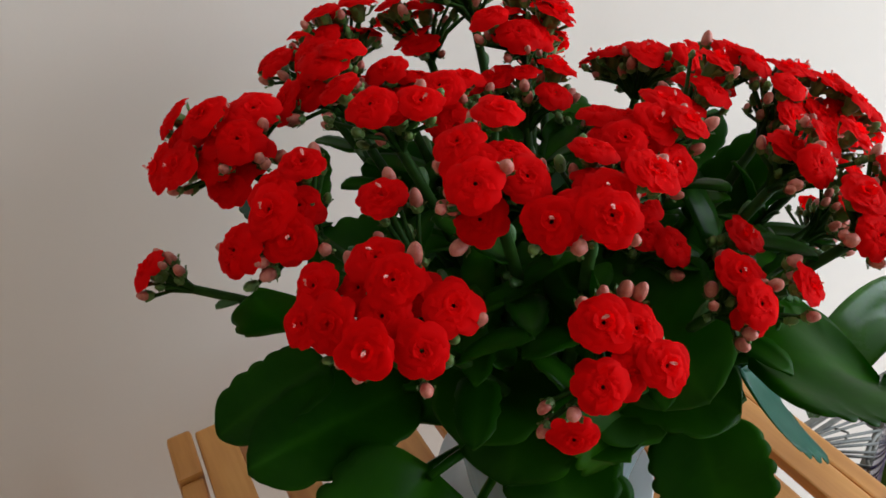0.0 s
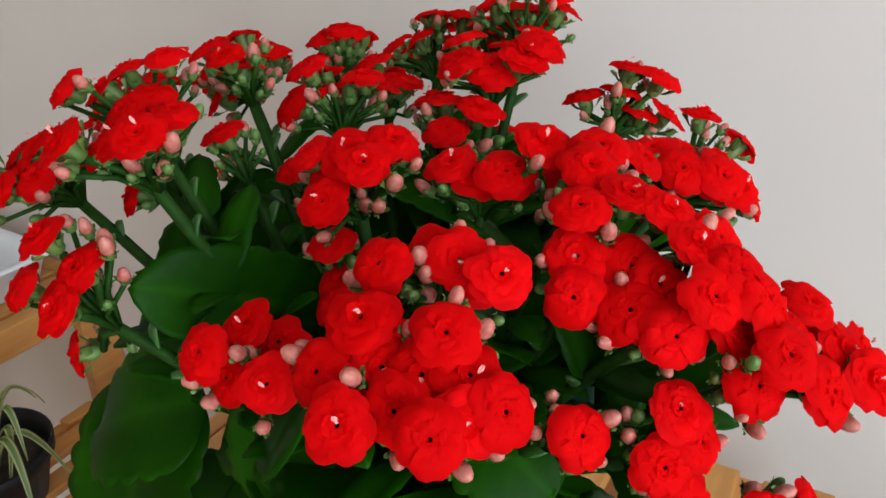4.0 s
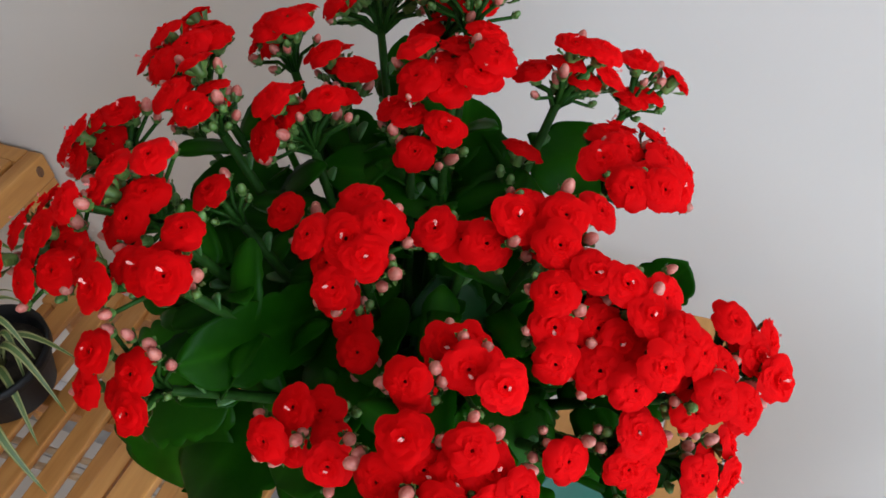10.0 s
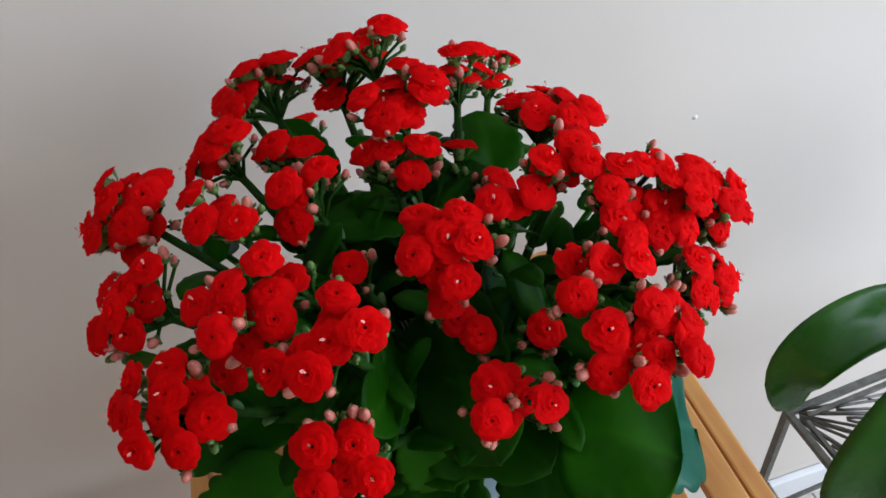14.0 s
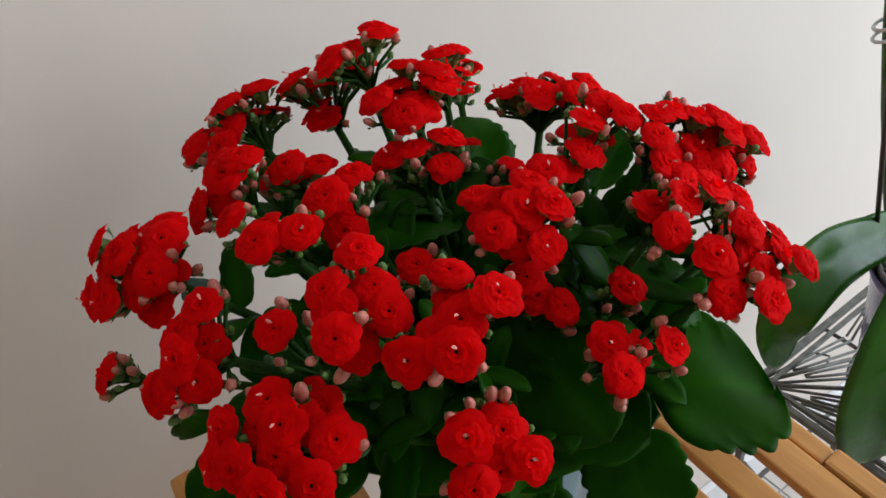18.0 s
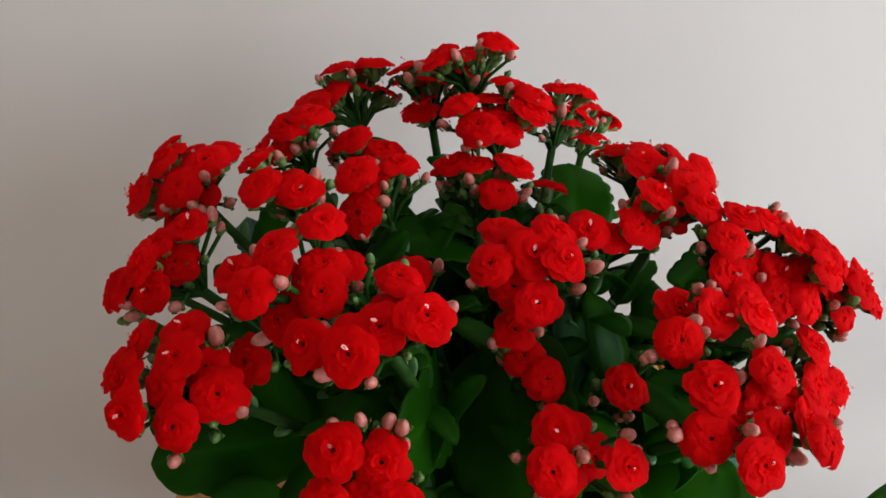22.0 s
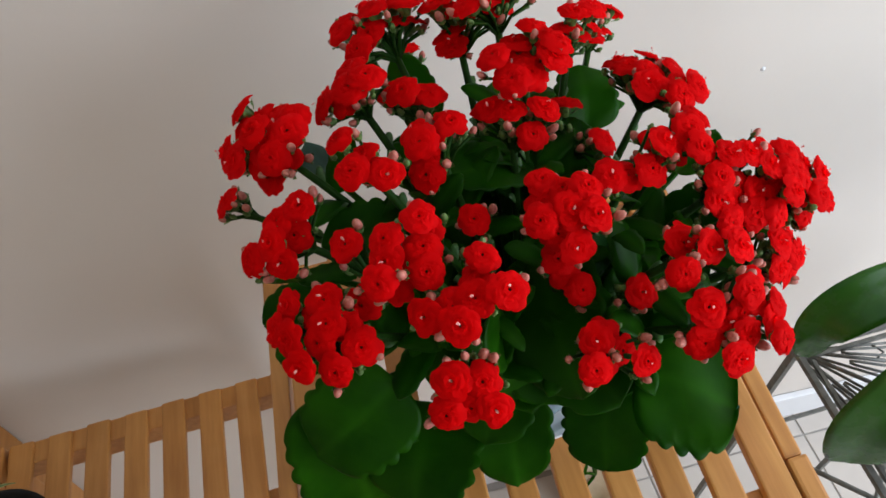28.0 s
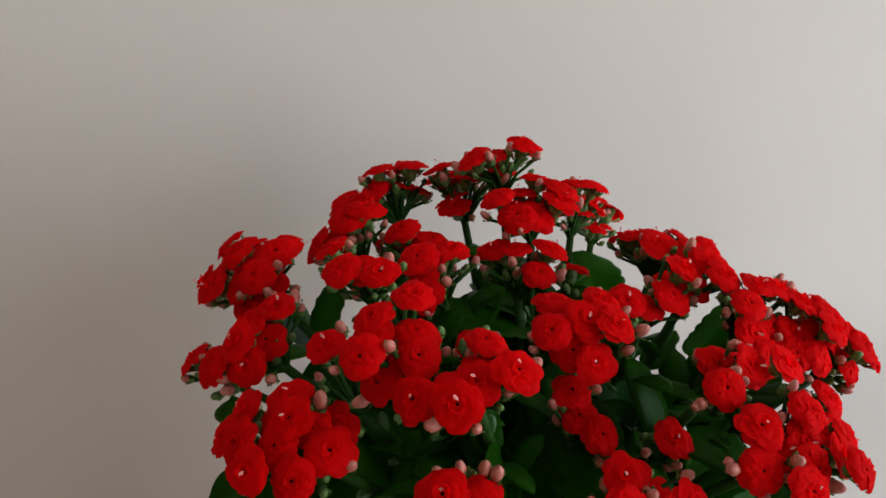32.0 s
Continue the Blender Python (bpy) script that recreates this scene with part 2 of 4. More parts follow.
# ---- structure ----
WALL_Y, FLOOR = 0.453, -0.15
WALL_M = pose(0.516, WALL_Y, 0, 0, 0, -2.2)
X0, X1, Y0, CEIL = -2.0, 2.0, -3.0, 2.35
tagged(mesh_ob("wall_north", boxed((-2.75, 0, FLOOR), (1.6, 0.12, CEIL), 0, WALL_M), WALL, False), "plain warm white painted plaster wall behind the plants", "wall", kind="structure")
# west, south and east walls are added out of view to close the room
tagged(mesh_ob("wall_west", boxed((X0 - 0.1, Y0, FLOOR), (X0, 0.60, CEIL)), ROOM, False), "plain unseen wall, beige to warm the bounced light", "wall", kind="structure")
tagged(mesh_ob("wall_south", boxed((X0 - 0.1, Y0 - 0.1, FLOOR), (X1 + 0.1, Y0, CEIL)), ROOM, False), "plain unseen wall, beige to warm the bounced light", "wall", kind="structure")
WIN = (-1.95, 0.25, 0.30, 2.25)
bm = bmesh.new()
box(bm, (X1, Y0, FLOOR), (X1 + 0.1, 0.45, WIN[2]))
box(bm, (X1, Y0, WIN[3]), (X1 + 0.1, 0.45, CEIL))
box(bm, (X1, Y0, WIN[2]), (X1 + 0.1, WIN[0], WIN[3]))
box(bm, (X1, WIN[1], WIN[2]), (X1 + 0.1, 0.45, WIN[3]))
tagged(mesh_ob("wall_east", bm, ROOM, False), "plain unseen wall with a window opening, beige to warm the bounced light", "wall", kind="structure")
tagged(mesh_ob("ceiling", boxed((X0 - 0.1, Y0 - 0.1, CEIL), (X1 + 0.1, 0.75, CEIL + 0.1)), WHITE, False), "plain white painted ceiling", "ceiling", kind="structure")
FLOOR_OB = tagged(mesh_ob("floor", boxed((X0 - 0.1, Y0 - 0.1, FLOOR - 0.1), (X1 + 0.1, 0.75, FLOOR - 0.003)), GROUT, False), "pale beige ceramic floor tiles with grey joints", "floor", kind="structure")
tagged(mesh_ob("baseboard", boxed((-2.5, -0.014, FLOOR), (1.47, -0.001, FLOOR + 0.093), 0.003, WALL_M), WHITE, False), "low white painted skirting board along the wall", "baseboard", kind="structure")

window = thing("window_1", "white painted window frame with clear panes", "window", kind="structure")
for y in (WIN[0], (WIN[0] + WIN[1]) / 2 - 0.03, WIN[1] - 0.06):
    part("window_frame", boxed((X1 + 0.03, y, WIN[2]), (X1 + 0.08, y + 0.06, WIN[3]), 0.004), WHITE, window, smooth=False)
for z in (WIN[2], WIN[3] - 0.06):
    part("window_frame", boxed((X1 + 0.032, WIN[0] + 0.061, z), (X1 + 0.078, WIN[1] - 0.061, z + 0.06), 0.004), WHITE, window, smooth=False)
part("window_sill", boxed((X1 - 0.1, WIN[0] - 0.04, WIN[2] - 0.024), (X1 - 0.001, WIN[1] + 0.04, WIN[2] - 0.002), 0.004), WHITE, window, smooth=False)


# ---- wooden stands ----
TOP_A, TOP_B = 0.75, 0.54


def slatted_table(name, label, corner, lean, wide, deep, top, slats, rail, middle=(), dowels=()):
    """A slatted stand. corner: its back left corner; lean: how far it stands askew; slats: (start, width) from the left side."""
    t = thing(name, label, "plant stand", "slatted wooden stands")
    ox, oy = corner
    m = Matrix(((1, lean[0], 0, ox), (lean[1], 1, 0, oy), (0, 0, 1, 0), (0, 0, 0, 1)))

    def p(n, lo, hi, bevel=0.002):
        part(n, boxed(lo, hi, bevel, m), WOOD, t, smooth=False)

    for k, (x, w) in enumerate(slats):
        p("slat", (x, -deep + 0.004, top - 0.009), (x + w, -0.003 - 0.0006 * (k % 2), top + 0.0004 * (k % 3)))
    p("cross_rail", (rail + 0.004, -deep + 0.006, top - 0.037), (wide - rail - 0.004, -deep + 0.0295, top - 0.0095))
    p("cross_rail", (rail + 0.004, -0.027, top - 0.037), (wide - rail - 0.004, -0.0022, top - 0.0045))
    for y in middle:
        p("middle_rail", (rail + 0.004, y - 0.020, top - 0.034), (wide - rail - 0.004, y, top - 0.0098))
    for x in (0, wide - rail):
        p("side_rail", (x, -deep + 0.0405, top - 0.036), (x + rail, -0.0405, top - 0.002))
        for y in (-deep, -0.040):
            p("end_block", (x - 0.001, y, top - 0.042), (x + rail + 0.001, y + 0.040, top + 0.002), 0.003)
            p("leg", (x, y + 0.005, FLOOR + 0.001), (x + rail, y + 0.033, top - 0.0425))
    for y in dowels:
        part("dowel", tube(bmesh.new(), [m @ Vector((0.006, y, top - 0.0135)), m @ Vector((wide - 0.006, y, top - 0.0135))], 0.0035, 10), PALE_WOOD, t)
    return t


slats_a = [(0.0172, 0.0235)] + [(0.0574 + 0.0354 * k, 0.0212) for k in range(8)] + [(0.3400, 0.0235)]
table_a = slatted_table("plant_table", "honey-coloured slatted wooden table carrying the red kalanchoe", (0.0095, 0.384), (0.045, 0.045), 0.380, 0.330, TOP_A, slats_a, 0.0142)
part("centre_rail", boxed((0.285, 0.075, TOP_A - 0.044), (0.300, 0.370, TOP_A - 0.0385), 0.002), WOOD, table_a, smooth=False)
slats_b = [(0.0205 + 0.0402 * k, 0.0245) for k in range(8)]
slatted_table("low_plant_table", "lower honey-coloured slatted wooden table against the wall", (-0.3330, 0.394), (0.0, 0.045), 0.3400, 0.325, TOP_B, slats_b, 0.0130, middle=(-0.131,), dowels=(-0.192, -0.209))

# ---- kalanchoe: flowers ----
RED_STEM = plain("pedicel_green", (0.008, 0.032, 0.003), (0.020, 0.068, 0.007), 120, 0.55, spec=0.1)
rnd = random.Random(5)
HUB, CROWN = Vector((0.191, 0.205, 0.885)), Vector((0.193, 0.215, 0.845))


def petal_into(bm, m, length, width, cup, curl, seed, slot=0):
    """A broad petal with a rounded, slightly notched tip, from the origin along +x."""
    r = random.Random(seed)
    n, k, rows = 7, 7, []
    ph, notch = r.uniform(0, 6.28), r.uniform(0.0, 0.09)
    for i in range(n + 1):
        u = i / n
        w = width * (0.20 + 0.80 * math.sin(min(1.0, 0.04 + u) ** 0.9 * math.pi * 0.5))
        row = []
        for j in range(k):
            v = j / (k - 1) * 2 - 1
            x = length * (u * (1 - 0.34 * abs(v) ** 2.6 * u) - notch * math.exp(-(3 * v) ** 2) * u ** 4)
            side = v * w * (1 - 0.16 * max(0, u - 0.7) * 3 * abs(v))
            z = cup * length * (u ** 1.4) - curl * length * max(0, u - 0.4) ** 2 * 3 + 0.08 * width * v * v * (1 - u) + 0.00040 * math.sin(4.2 * v + ph) * u * u + 0.0003 * math.sin(7 * u + 2 * ph + v)
            row.append(bm.verts.new(m @ Vector((x, side, z))))
        rows.append(row)
    for a, b in zip(rows, rows[1:]):
        for j in range(k - 1):
            f = bm.faces.new((a[j], b[j], b[j + 1], a[j + 1]))
            f.material_index = slot


def flower_mesh(seed, opened, droop):
    """A double rosette, 10 mm in radius, facing +z, with its green calyx below."""
    r, bm = random.Random(seed), bmesh.new()
    rings = [(6, 0.0100, 0.0057, 0.00, 0.10, 0.0, 0.0006), (6, 0.0080, 0.0050, 0.03, 0.10, 0.0003, 0.0007), (5, 0.0056, 0.0040, 0.06, 0.12, 0.0005, 0.0007), (5, 0.0028, 0.0021, 0.40, 0.10, 0.0004, 0.0008)]
    for q, (count, length, width, cup, curl, z, hole) in enumerate(rings):
        off = r.uniform(0, 6.28)
        for k in range(count):
            a = off + 2 * math.pi * k / count + r.uniform(-0.18, 0.18)
            m = Matrix.Translation((0, 0, z)) @ Matrix.Rotation(a, 4, "Z") @ Matrix.Translation((hole, 0, 0)) @ Matrix.Rotation(r.uniform(-0.10, 0.10), 4, "X")
            petal_into(bm, m, length * r.uniform(0.90, 1.08), width * r.uniform(0.90, 1.12), cup * opened + r.uniform(-0.05, 0.08), curl * droop, seed * 100 + q * 20 + k)
    # tiny curled petal in two variants; its pale colour paints the glint there
    if seed in (12, 15):
        petal_into(bm, Matrix.Translation((0.0012, 0.0004, 0.0030)) @ Matrix.Rotation(r.uniform(0, 6), 4, "Z") @ Matrix.Rotation(-0.5, 4, "Y"), 0.0027, 0.0007, 0.5, 0.2, seed, 2)
    first = len(bm.faces)
    lathe(bm, [(0.0009, -0.0100), (0.0027, -0.0092), (0.0034, -0.0060), (0.0031, -0.0020), (0.0036, -0.0006)], 8)
    for k in range(4):
        petal_into(bm, Matrix.Rotation(k * math.pi / 2, 4, "Z") @ Matrix.Translation((0.0024, 0, -0.0075)), 0.0066, 0.0022, 0.7, 0.0, k)
    bm.faces.ensure_lookup_table()
    for f in bm.faces[first:]:
        f.material_index = 1
    me = bpy.data.meshes.new("flower")
    bm.to_mesh(me)
    bm.free()
    me.materials.append(PETAL), me.materials.append(CALYX), me.materials.append(CURL_GLINT)
    me.polygons.foreach_set("use_smooth", [True] * len(me.polygons))
    return me


def bud_mesh(length, radius, ripe):
    """A closed bud along +z: a pointed egg of folded petals in a green calyx."""
    bm = bmesh.new()
    n = 10
    prof = [(0.25, 0.0), (0.75, 0.14), (1.0, 0.4), (0.96, 0.62), (0.72, 0.84), (0.34, 0.96), (0.06, 1.0)]
    rings = []
    for q, (w, z) in enumerate(prof):
        rings.append([bm.verts.new((radius * w * (1 + 0.07 * (k % 2) * (z > 0.3)) * math.cos(2 * math.pi * k / n + 0.7 * z), radius * w * (1 + 0.07 * (k % 2) * (z > 0.3)) * math.sin(2 * math.pi * k / n + 0.7 * z), length * z)) for k in range(n)])
    for a, b in zip(rings, rings[1:]):
        for k in range(n):
            f = bm.faces.new((a[k], a[(k + 1) % n], b[(k + 1) % n], b[k]))
    bm.faces.new(rings[-1])
    first = len(bm.faces)
    lathe(bm, [(radius * 0.25, -0.0012), (radius * 0.8, -0.0002), (radius * 0.99, length * 0.2), (radius * 1.03, length * 0.27)], 8)
    for k in range(4):
        a = k * math.pi / 2 + 0.4
        petal_into(bm, Matrix.Rotation(a, 4, "Z") @ Matrix.Translation((radius * 0.85, 0, 0)) @ Matrix.Rotation(-1.25, 4, "Y"), length * 0.5, radius * 0.45, 0.0, 0.1, k)
    bm.faces.ensure_lookup_table()
    for f in bm.faces[first:]:
        f.material_index = 1
    me = bpy.data.meshes.new("bud")
    bm.to_mesh(me)
    bm.free()
    me.materials.append(BUD if ripe else CALYX), me.materials.append(CALYX)
    me.polygons.foreach_set("use_smooth", [True] * len(me.polygons))
    return me


FLOWERS = [flower_mesh(11, 1.0, 1.8), flower_mesh(12, 1.25, 1.0), flower_mesh(13, 0.7, 2.6), flower_mesh(14, 1.6, 2.0), flower_mesh(15, 2.2, 1.2), flower_mesh(16, 1.1, 2.4)]
BUDS = [bud_mesh(0.0092, 0.0028, True), bud_mesh(0.0080, 0.0027, True), bud_mesh(0.0112, 0.0029, True), bud_mesh(0.0064, 0.0022, False)]


def facing(p, n, spin, scale=1.0):
    return Matrix.Translation(p) @ Vector(n).to_track_quat("Z", "Y").to_matrix().to_4x4() @ Matrix.Rotation(spin, 4, "Z") @ Matrix.Diagonal((scale, scale, scale, 1))


def sub(name, me, parent, m):
    ob = new(name, me)
    ob.parent = parent
    ob.matrix_world = m
    return ob


plant = thing("kalanchoe", "bushy red double-flowered kalanchoe with pink buds and dark scalloped leaves", "flowering plant")


def truss(points, more=0):
    """One flower head: its branching stem, rosettes, buds and small bracts."""
    ps = [Vector(p) for p in points]
    c = sum(ps, Vector()) / len(ps)
    out = ((c - HUB).normalized() + Vector((0, -0.12, 0.45))).normalized()
    node = c - out * 0.023
    bm = bmesh.new()
    start = CROWN + Vector((node.x - CROWN.x, node.y - CROWN.y, 0)) * 0.22
    way = bow(start, node, Vector((0, 0, 0.02 * (node - start).length)) + (node - start).cross(out) * 0.15, 7)
    tube(bm, way, [0.0032 - 0.0010 * k / 7 for k in range(8)], 7)
    todo, blooms, buds = [], [], []
    for p in ps:
        n = ((p - node).normalized() * 0.75 + out * 0.45 + Vector((0, -0.26, 0.08)) + Vector((rnd.uniform(-0.14, 0.14), rnd.uniform(-0.14, 0.14), rnd.uniform(-0.14, 0.14)))).normalized()
        blooms.append((p, n))
        todo.append((p - n * 0.0095, 0.0014))
    # more rosettes fill the head from below
    extra = []
    for p, n in blooms:
        for q, w in blooms:
            d = (p - q).length
            m = (p + q) / 2 - (n + w).normalized() * 0.0045
            if 0.012 < d < 0.031 and len(extra) < 0.75 * len(ps) and all((m - e).length > 0.0102 for e, _ in extra + blooms):
                extra.append((m, (n + w + Vector((rnd.uniform(-0.5, 0.5), rnd.uniform(-0.5, 0.5), 0))).normalized()))
    for p, n in extra:
        blooms.append((p, n))
        todo.append((p - n * 0.0095, 0.0014))
    want = rnd.randint(2, 3) + int(len(ps) * 2.1) + more
    tries = 0
    while len(buds) < want and tries < 120:
        tries += 1
        p0, n0 = blooms[rnd.randrange(len(blooms))]
        side = n0.orthogonal().normalized()
        side.rotate(Matrix.Rotation(rnd.uniform(0, 6.283), 3, n0))
        p = p0 + side * rnd.uniform(0.0085, 0.0125) + n0 * rnd.uniform(-0.012, -0.001)
        if any((p - q).length < 0.0092 for q, _ in blooms) or any((p - q[0]).length < 0.0042 for q in buds):
            continue
        n = ((p - node).normalized() + n0 * 0.5).normalized()
        kind = rnd.choice((0, 1, 1, 2, 0, 3, 3))
        buds.append((p - n * 0.004, n, kind))
        todo.append((p - n * 0.0045, 0.0009))
    # small green buds sit low between the stalks
    for k in range(3 + len(ps) // 2):
        p0, n0 = blooms[rnd.randrange(len(blooms))]
        p = node.lerp(p0 - n0 * 0.006, rnd.uniform(0.45, 0.8)) + Vector((rnd.uniform(-0.007, 0.007), rnd.uniform(-0.007, 0.007), rnd.uniform(-0.004, 0.004)))
        n = ((p - node).normalized() + out * 0.4).normalized()
        buds.append((p, n, 3))
        todo.append((p - n * 0.0005, 0.0009))
    # every stalk meets the stem's head, in pairs through small forks
    for p, r in todo:
        mid = node.lerp(p, 0.45) + out * 0.002
        tube(bm, [node - out * 0.003, mid, p], [r * 1.25, r * 1.1, r], 5)
    ob = part("flower_truss", bm, [RED_STEM], plant)
    # the front heads carry smaller rosettes
    size = 0.86 if c.y < 0.175 else 0.91 if c.y < 0.27 else 1.03
    for p, n in blooms:
        sub("flower", rnd.choice(FLOWERS), ob, facing(p, n, rnd.uniform(0, 6.28), size * rnd.uniform(0.95, 1.10)))
    for p, n, kind in buds:
        sub("bud", BUDS[kind], ob, facing(p, n, rnd.uniform(0, 6.28), rnd.uniform(0.60, 0.90)))
    # opposite pairs of stem leaves
    if len(ps) > 1:
        turn = rnd.uniform(0, 3.14)
        for k in range(4):
            a = way[3 + k // 2].lerp(way[5 + k // 2], rnd.uniform(0.2, 0.8))
            d = out.orthogonal().normalized()
            d.rotate(Matrix.Rotation(turn + math.pi * k + (k // 2) * 1.4, 3, out))
            d = (d * 0.8 + Vector((0, 0, 0.55))).normalized()
            long = rnd.uniform(0.026, 0.040)
            leaf_part("stem_leaf", a, a + d * long, long * rnd.uniform(0.36, 0.47), (-d.x * 0.6, -d.y * 0.6 - 0.1, 0.9), ob, 10, [LEAF, BACK], teeth=5)
    for k in range(2):
        a = way[5 + k].copy()
        d = (out.orthogonal() if k else -out.orthogonal()).normalized() * 0.5 + out * 0.6
        leaf_part("bract", a, a + d.normalized() * rnd.uniform(0.007, 0.012), 0.005, (0, -0.4, 0.9), ob, 6, BRACT)


def leaf_bm(base, tip, width, hint, rows=30, stalk=0.0, droop=0.10, teeth=6, fold=0.12, thick=0.0016):
    """A fleshy leaf from base to tip, broad, with shallow rounded lobes, its face towards hint; the underside takes slot 1."""
    base, tip, hint = Vector(base), Vector(tip), Vector(hint).normalized()
    along = tip - base
    length = along.length
    d = along / length
    side = d.cross(hint).normalized()
    up = side.cross(d).normalized()
    bm = bmesh.new()
    rib = bm.verts.layers.float.new("rib")
    k = 15 if rows > 10 else 5
    ph = (base.x * 91 + tip.y * 57) % 6.28
    tops, lows = [], []
    for i in range(rows + 1):
        u = i / rows
        e = u ** 0.82
        w = max(0.5 * width * max(0.0, 1 - abs(2 * e - 1) ** 2.9) ** 0.52, 0.0012)
        lobe = abs(math.sin(math.pi * teeth * (1 - (1 - u) ** 1.25) + 0.3)) ** 0.6
        scal = 1 + 0.13 * (lobe - 0.85) * min(1, max(0, (u - 0.15) * 4))
        sag = -droop * length * (2 * u - 1) ** 2 * (1 if u > 0.5 else 0.4)
        a, b = [], []
        for j in range(k):
            v = j / (k - 1) * 2 - 1
            x = v * w * (1 + (scal - 1) * max(0, abs(v) - 0.55) / 0.45)
            back = 0.012 * length * (0.85 - lobe) * max(0, abs(v) - 0.7) / 0.3 * (u > 0.5)
            vein = max(math.exp(-(v * 9) ** 2), 0.6 * max(0, math.cos((u * 1.0 - 0.28 * abs(v)) * 2 * math.pi * 5)) ** 10 * (1 - abs(v)) * (abs(v) > 0.02))
            bend = fold * w * v * v - 0.022 * width * math.exp(-(v * 6) ** 2) * (1 - u) + 0.034 * width * math.sin(3.1 * u + 1.7 * v + ph) + 0.010 * width * math.sin(7.3 * u - 4.1 * v + 2 * ph) - 0.012 * width * max(0, abs(v) - 0.75) * 4 * (0.5 + 0.5 * math.sin(9 * u + ph))
            p = base + d * (u * length - back) + side * x + up * (sag + bend)
            t = thick * (1 - 0.7 * abs(v) ** 4)
            for row, z in ((a, 0.5), (b, -0.5)):
                q = bm.verts.new(p + up * t * z)
                q[rib] = vein
                row.append(q)
        tops.append(a), lows.append(b)
    under = []
    for i in range(rows):
        for j in range(k - 1):
            bm.faces.new((tops[i][j], tops[i][j + 1], tops[i + 1][j + 1], tops[i + 1][j]))
            under.append(bm.faces.new((lows[i][j], lows[i + 1][j], lows[i + 1][j + 1], lows[i][j + 1])))
        for j in (0, k - 1):
            q = (tops[i][j], tops[i + 1][j], lows[i + 1][j], lows[i][j])
            bm.faces.new(q if j == 0 else q[::-1])
    bm.faces.new(tops[-1] + lows[-1][::-1])
    bm.faces.new(tops[0][::-1] + lows[0])
    for f in under:
        f.material_index = 1
    return bm


def leaf_part(name, base, tip, width, hint, parent, rows, material, label="", stalk=None, **kw):
    bm = leaf_bm(base, tip, width, hint, rows, **kw)
    if stalk is not None:
        b = Vector(base)
        tube(bm, bow(stalk, b + (Vector(tip) - b) * 0.06, (0, 0, 0.006), 5), [0.0032, 0.003, 0.0028, 0.0026, 0.0024, 0.002], 7)
    return part(name, bm, material, parent, label)


BACK = leaf_surface("leaf_back", (0.008, 0.040, 0.003), (0.022, 0.080, 0.007), 0.45, 0.06)
# paler underside; the blue in it paints the sky light on the leaf
UNDER = leaf_surface("leaf_underside", (0.026, 0.068, 0.054), (0.046, 0.100, 0.082), 0.42, 0.3)
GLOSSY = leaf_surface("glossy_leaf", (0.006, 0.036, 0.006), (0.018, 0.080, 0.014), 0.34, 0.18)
# green leaf with the window's teal reflection put into its base colour
TEAL_SHEEN = leaf_surface("teal_sheen_leaf", (0.010, 0.085, 0.052), (0.026, 0.140, 0.092), 0.34, 0.25)
BRACT = plain("bract_green", (0.03, 0.10, 0.02), (0.06, 0.16, 0.03), 80, 0.5)
truss([(0.021, 0.305, 0.930)], 9)
truss([(0.072, 0.218, 1.006), (0.060, 0.216, 1.001), (0.055, 0.205, 0.999), (0.058, 0.198, 0.991), (0.042, 0.207, 0.987), (0.069, 0.225, 1.001)])
truss([(0.062, 0.260, 1.001), (0.054, 0.279, 1.006), (0.056, 0.266, 0.982), (0.073, 0.271, 1.007), (0.077, 0.285, 1.004), (0.066, 0.298, 0.998), (0.048, 0.310, 0.996), (0.035, 0.290, 0.983), (0.058, 0.302, 0.995), (0.040, 0.276, 0.989)])
truss([(0.087, 0.144, 0.987), (0.074, 0.156, 0.994), (0.075, 0.169, 0.994), (0.058, 0.143, 0.984), (0.073, 0.138, 0.981), (0.057, 0.176, 0.986), (0.049, 0.167, 0.981), (0.054, 0.159, 0.984)])
truss([(0.090, 0.194, 0.999), (0.091, 0.178, 0.969)])
truss([(0.116, 0.213, 1.020), (0.100, 0.220, 1.020), (0.108, 0.238, 1.013), (0.097, 0.244, 1.020)])
truss([(0.110, 0.287, 1.015), (0.113, 0.309, 1.011), (0.094, 0.299, 0.996), (0.120, 0.289, 1.019)])
truss([(0.124, 0.177, 1.028), (0.107, 0.174, 1.022), (0.100, 0.153, 1.019), (0.122, 0.158, 1.013), (0.107, 0.161, 1.001)])
truss([(0.139, 0.383, 0.997), (0.117, 0.385, 0.988), (0.115, 0.372, 0.991)])
truss([(0.122, 0.119, 0.983), (0.139, 0.108, 0.967), (0.136, 0.119, 0.975), (0.119, 0.122, 0.934), (0.117, 0.111, 0.967)])
truss([(0.129, 0.128, 1.012), (0.139, 0.140, 1.011), (0.116, 0.138, 1.009), (0.147, 0.157, 1.017), (0.153, 0.137, 1.016)])
truss([(0.129, 0.194, 0.997)])
truss([(0.138, 0.285, 1.007), (0.153, 0.288, 1.000), (0.135, 0.300, 0.997)])
truss([(0.121, 0.332, 1.004), (0.135, 0.350, 1.018), (0.147, 0.361, 1.011), (0.158, 0.353, 1.002), (0.155, 0.349, 1.020), (0.122, 0.338, 0.997)])
truss([(0.137, 0.225, 1.001), (0.137, 0.250, 1.008), (0.137, 0.236, 1.014), (0.157, 0.250, 1.010), (0.158, 0.261, 1.003)])
truss([(0.160, 0.404, 0.944)])
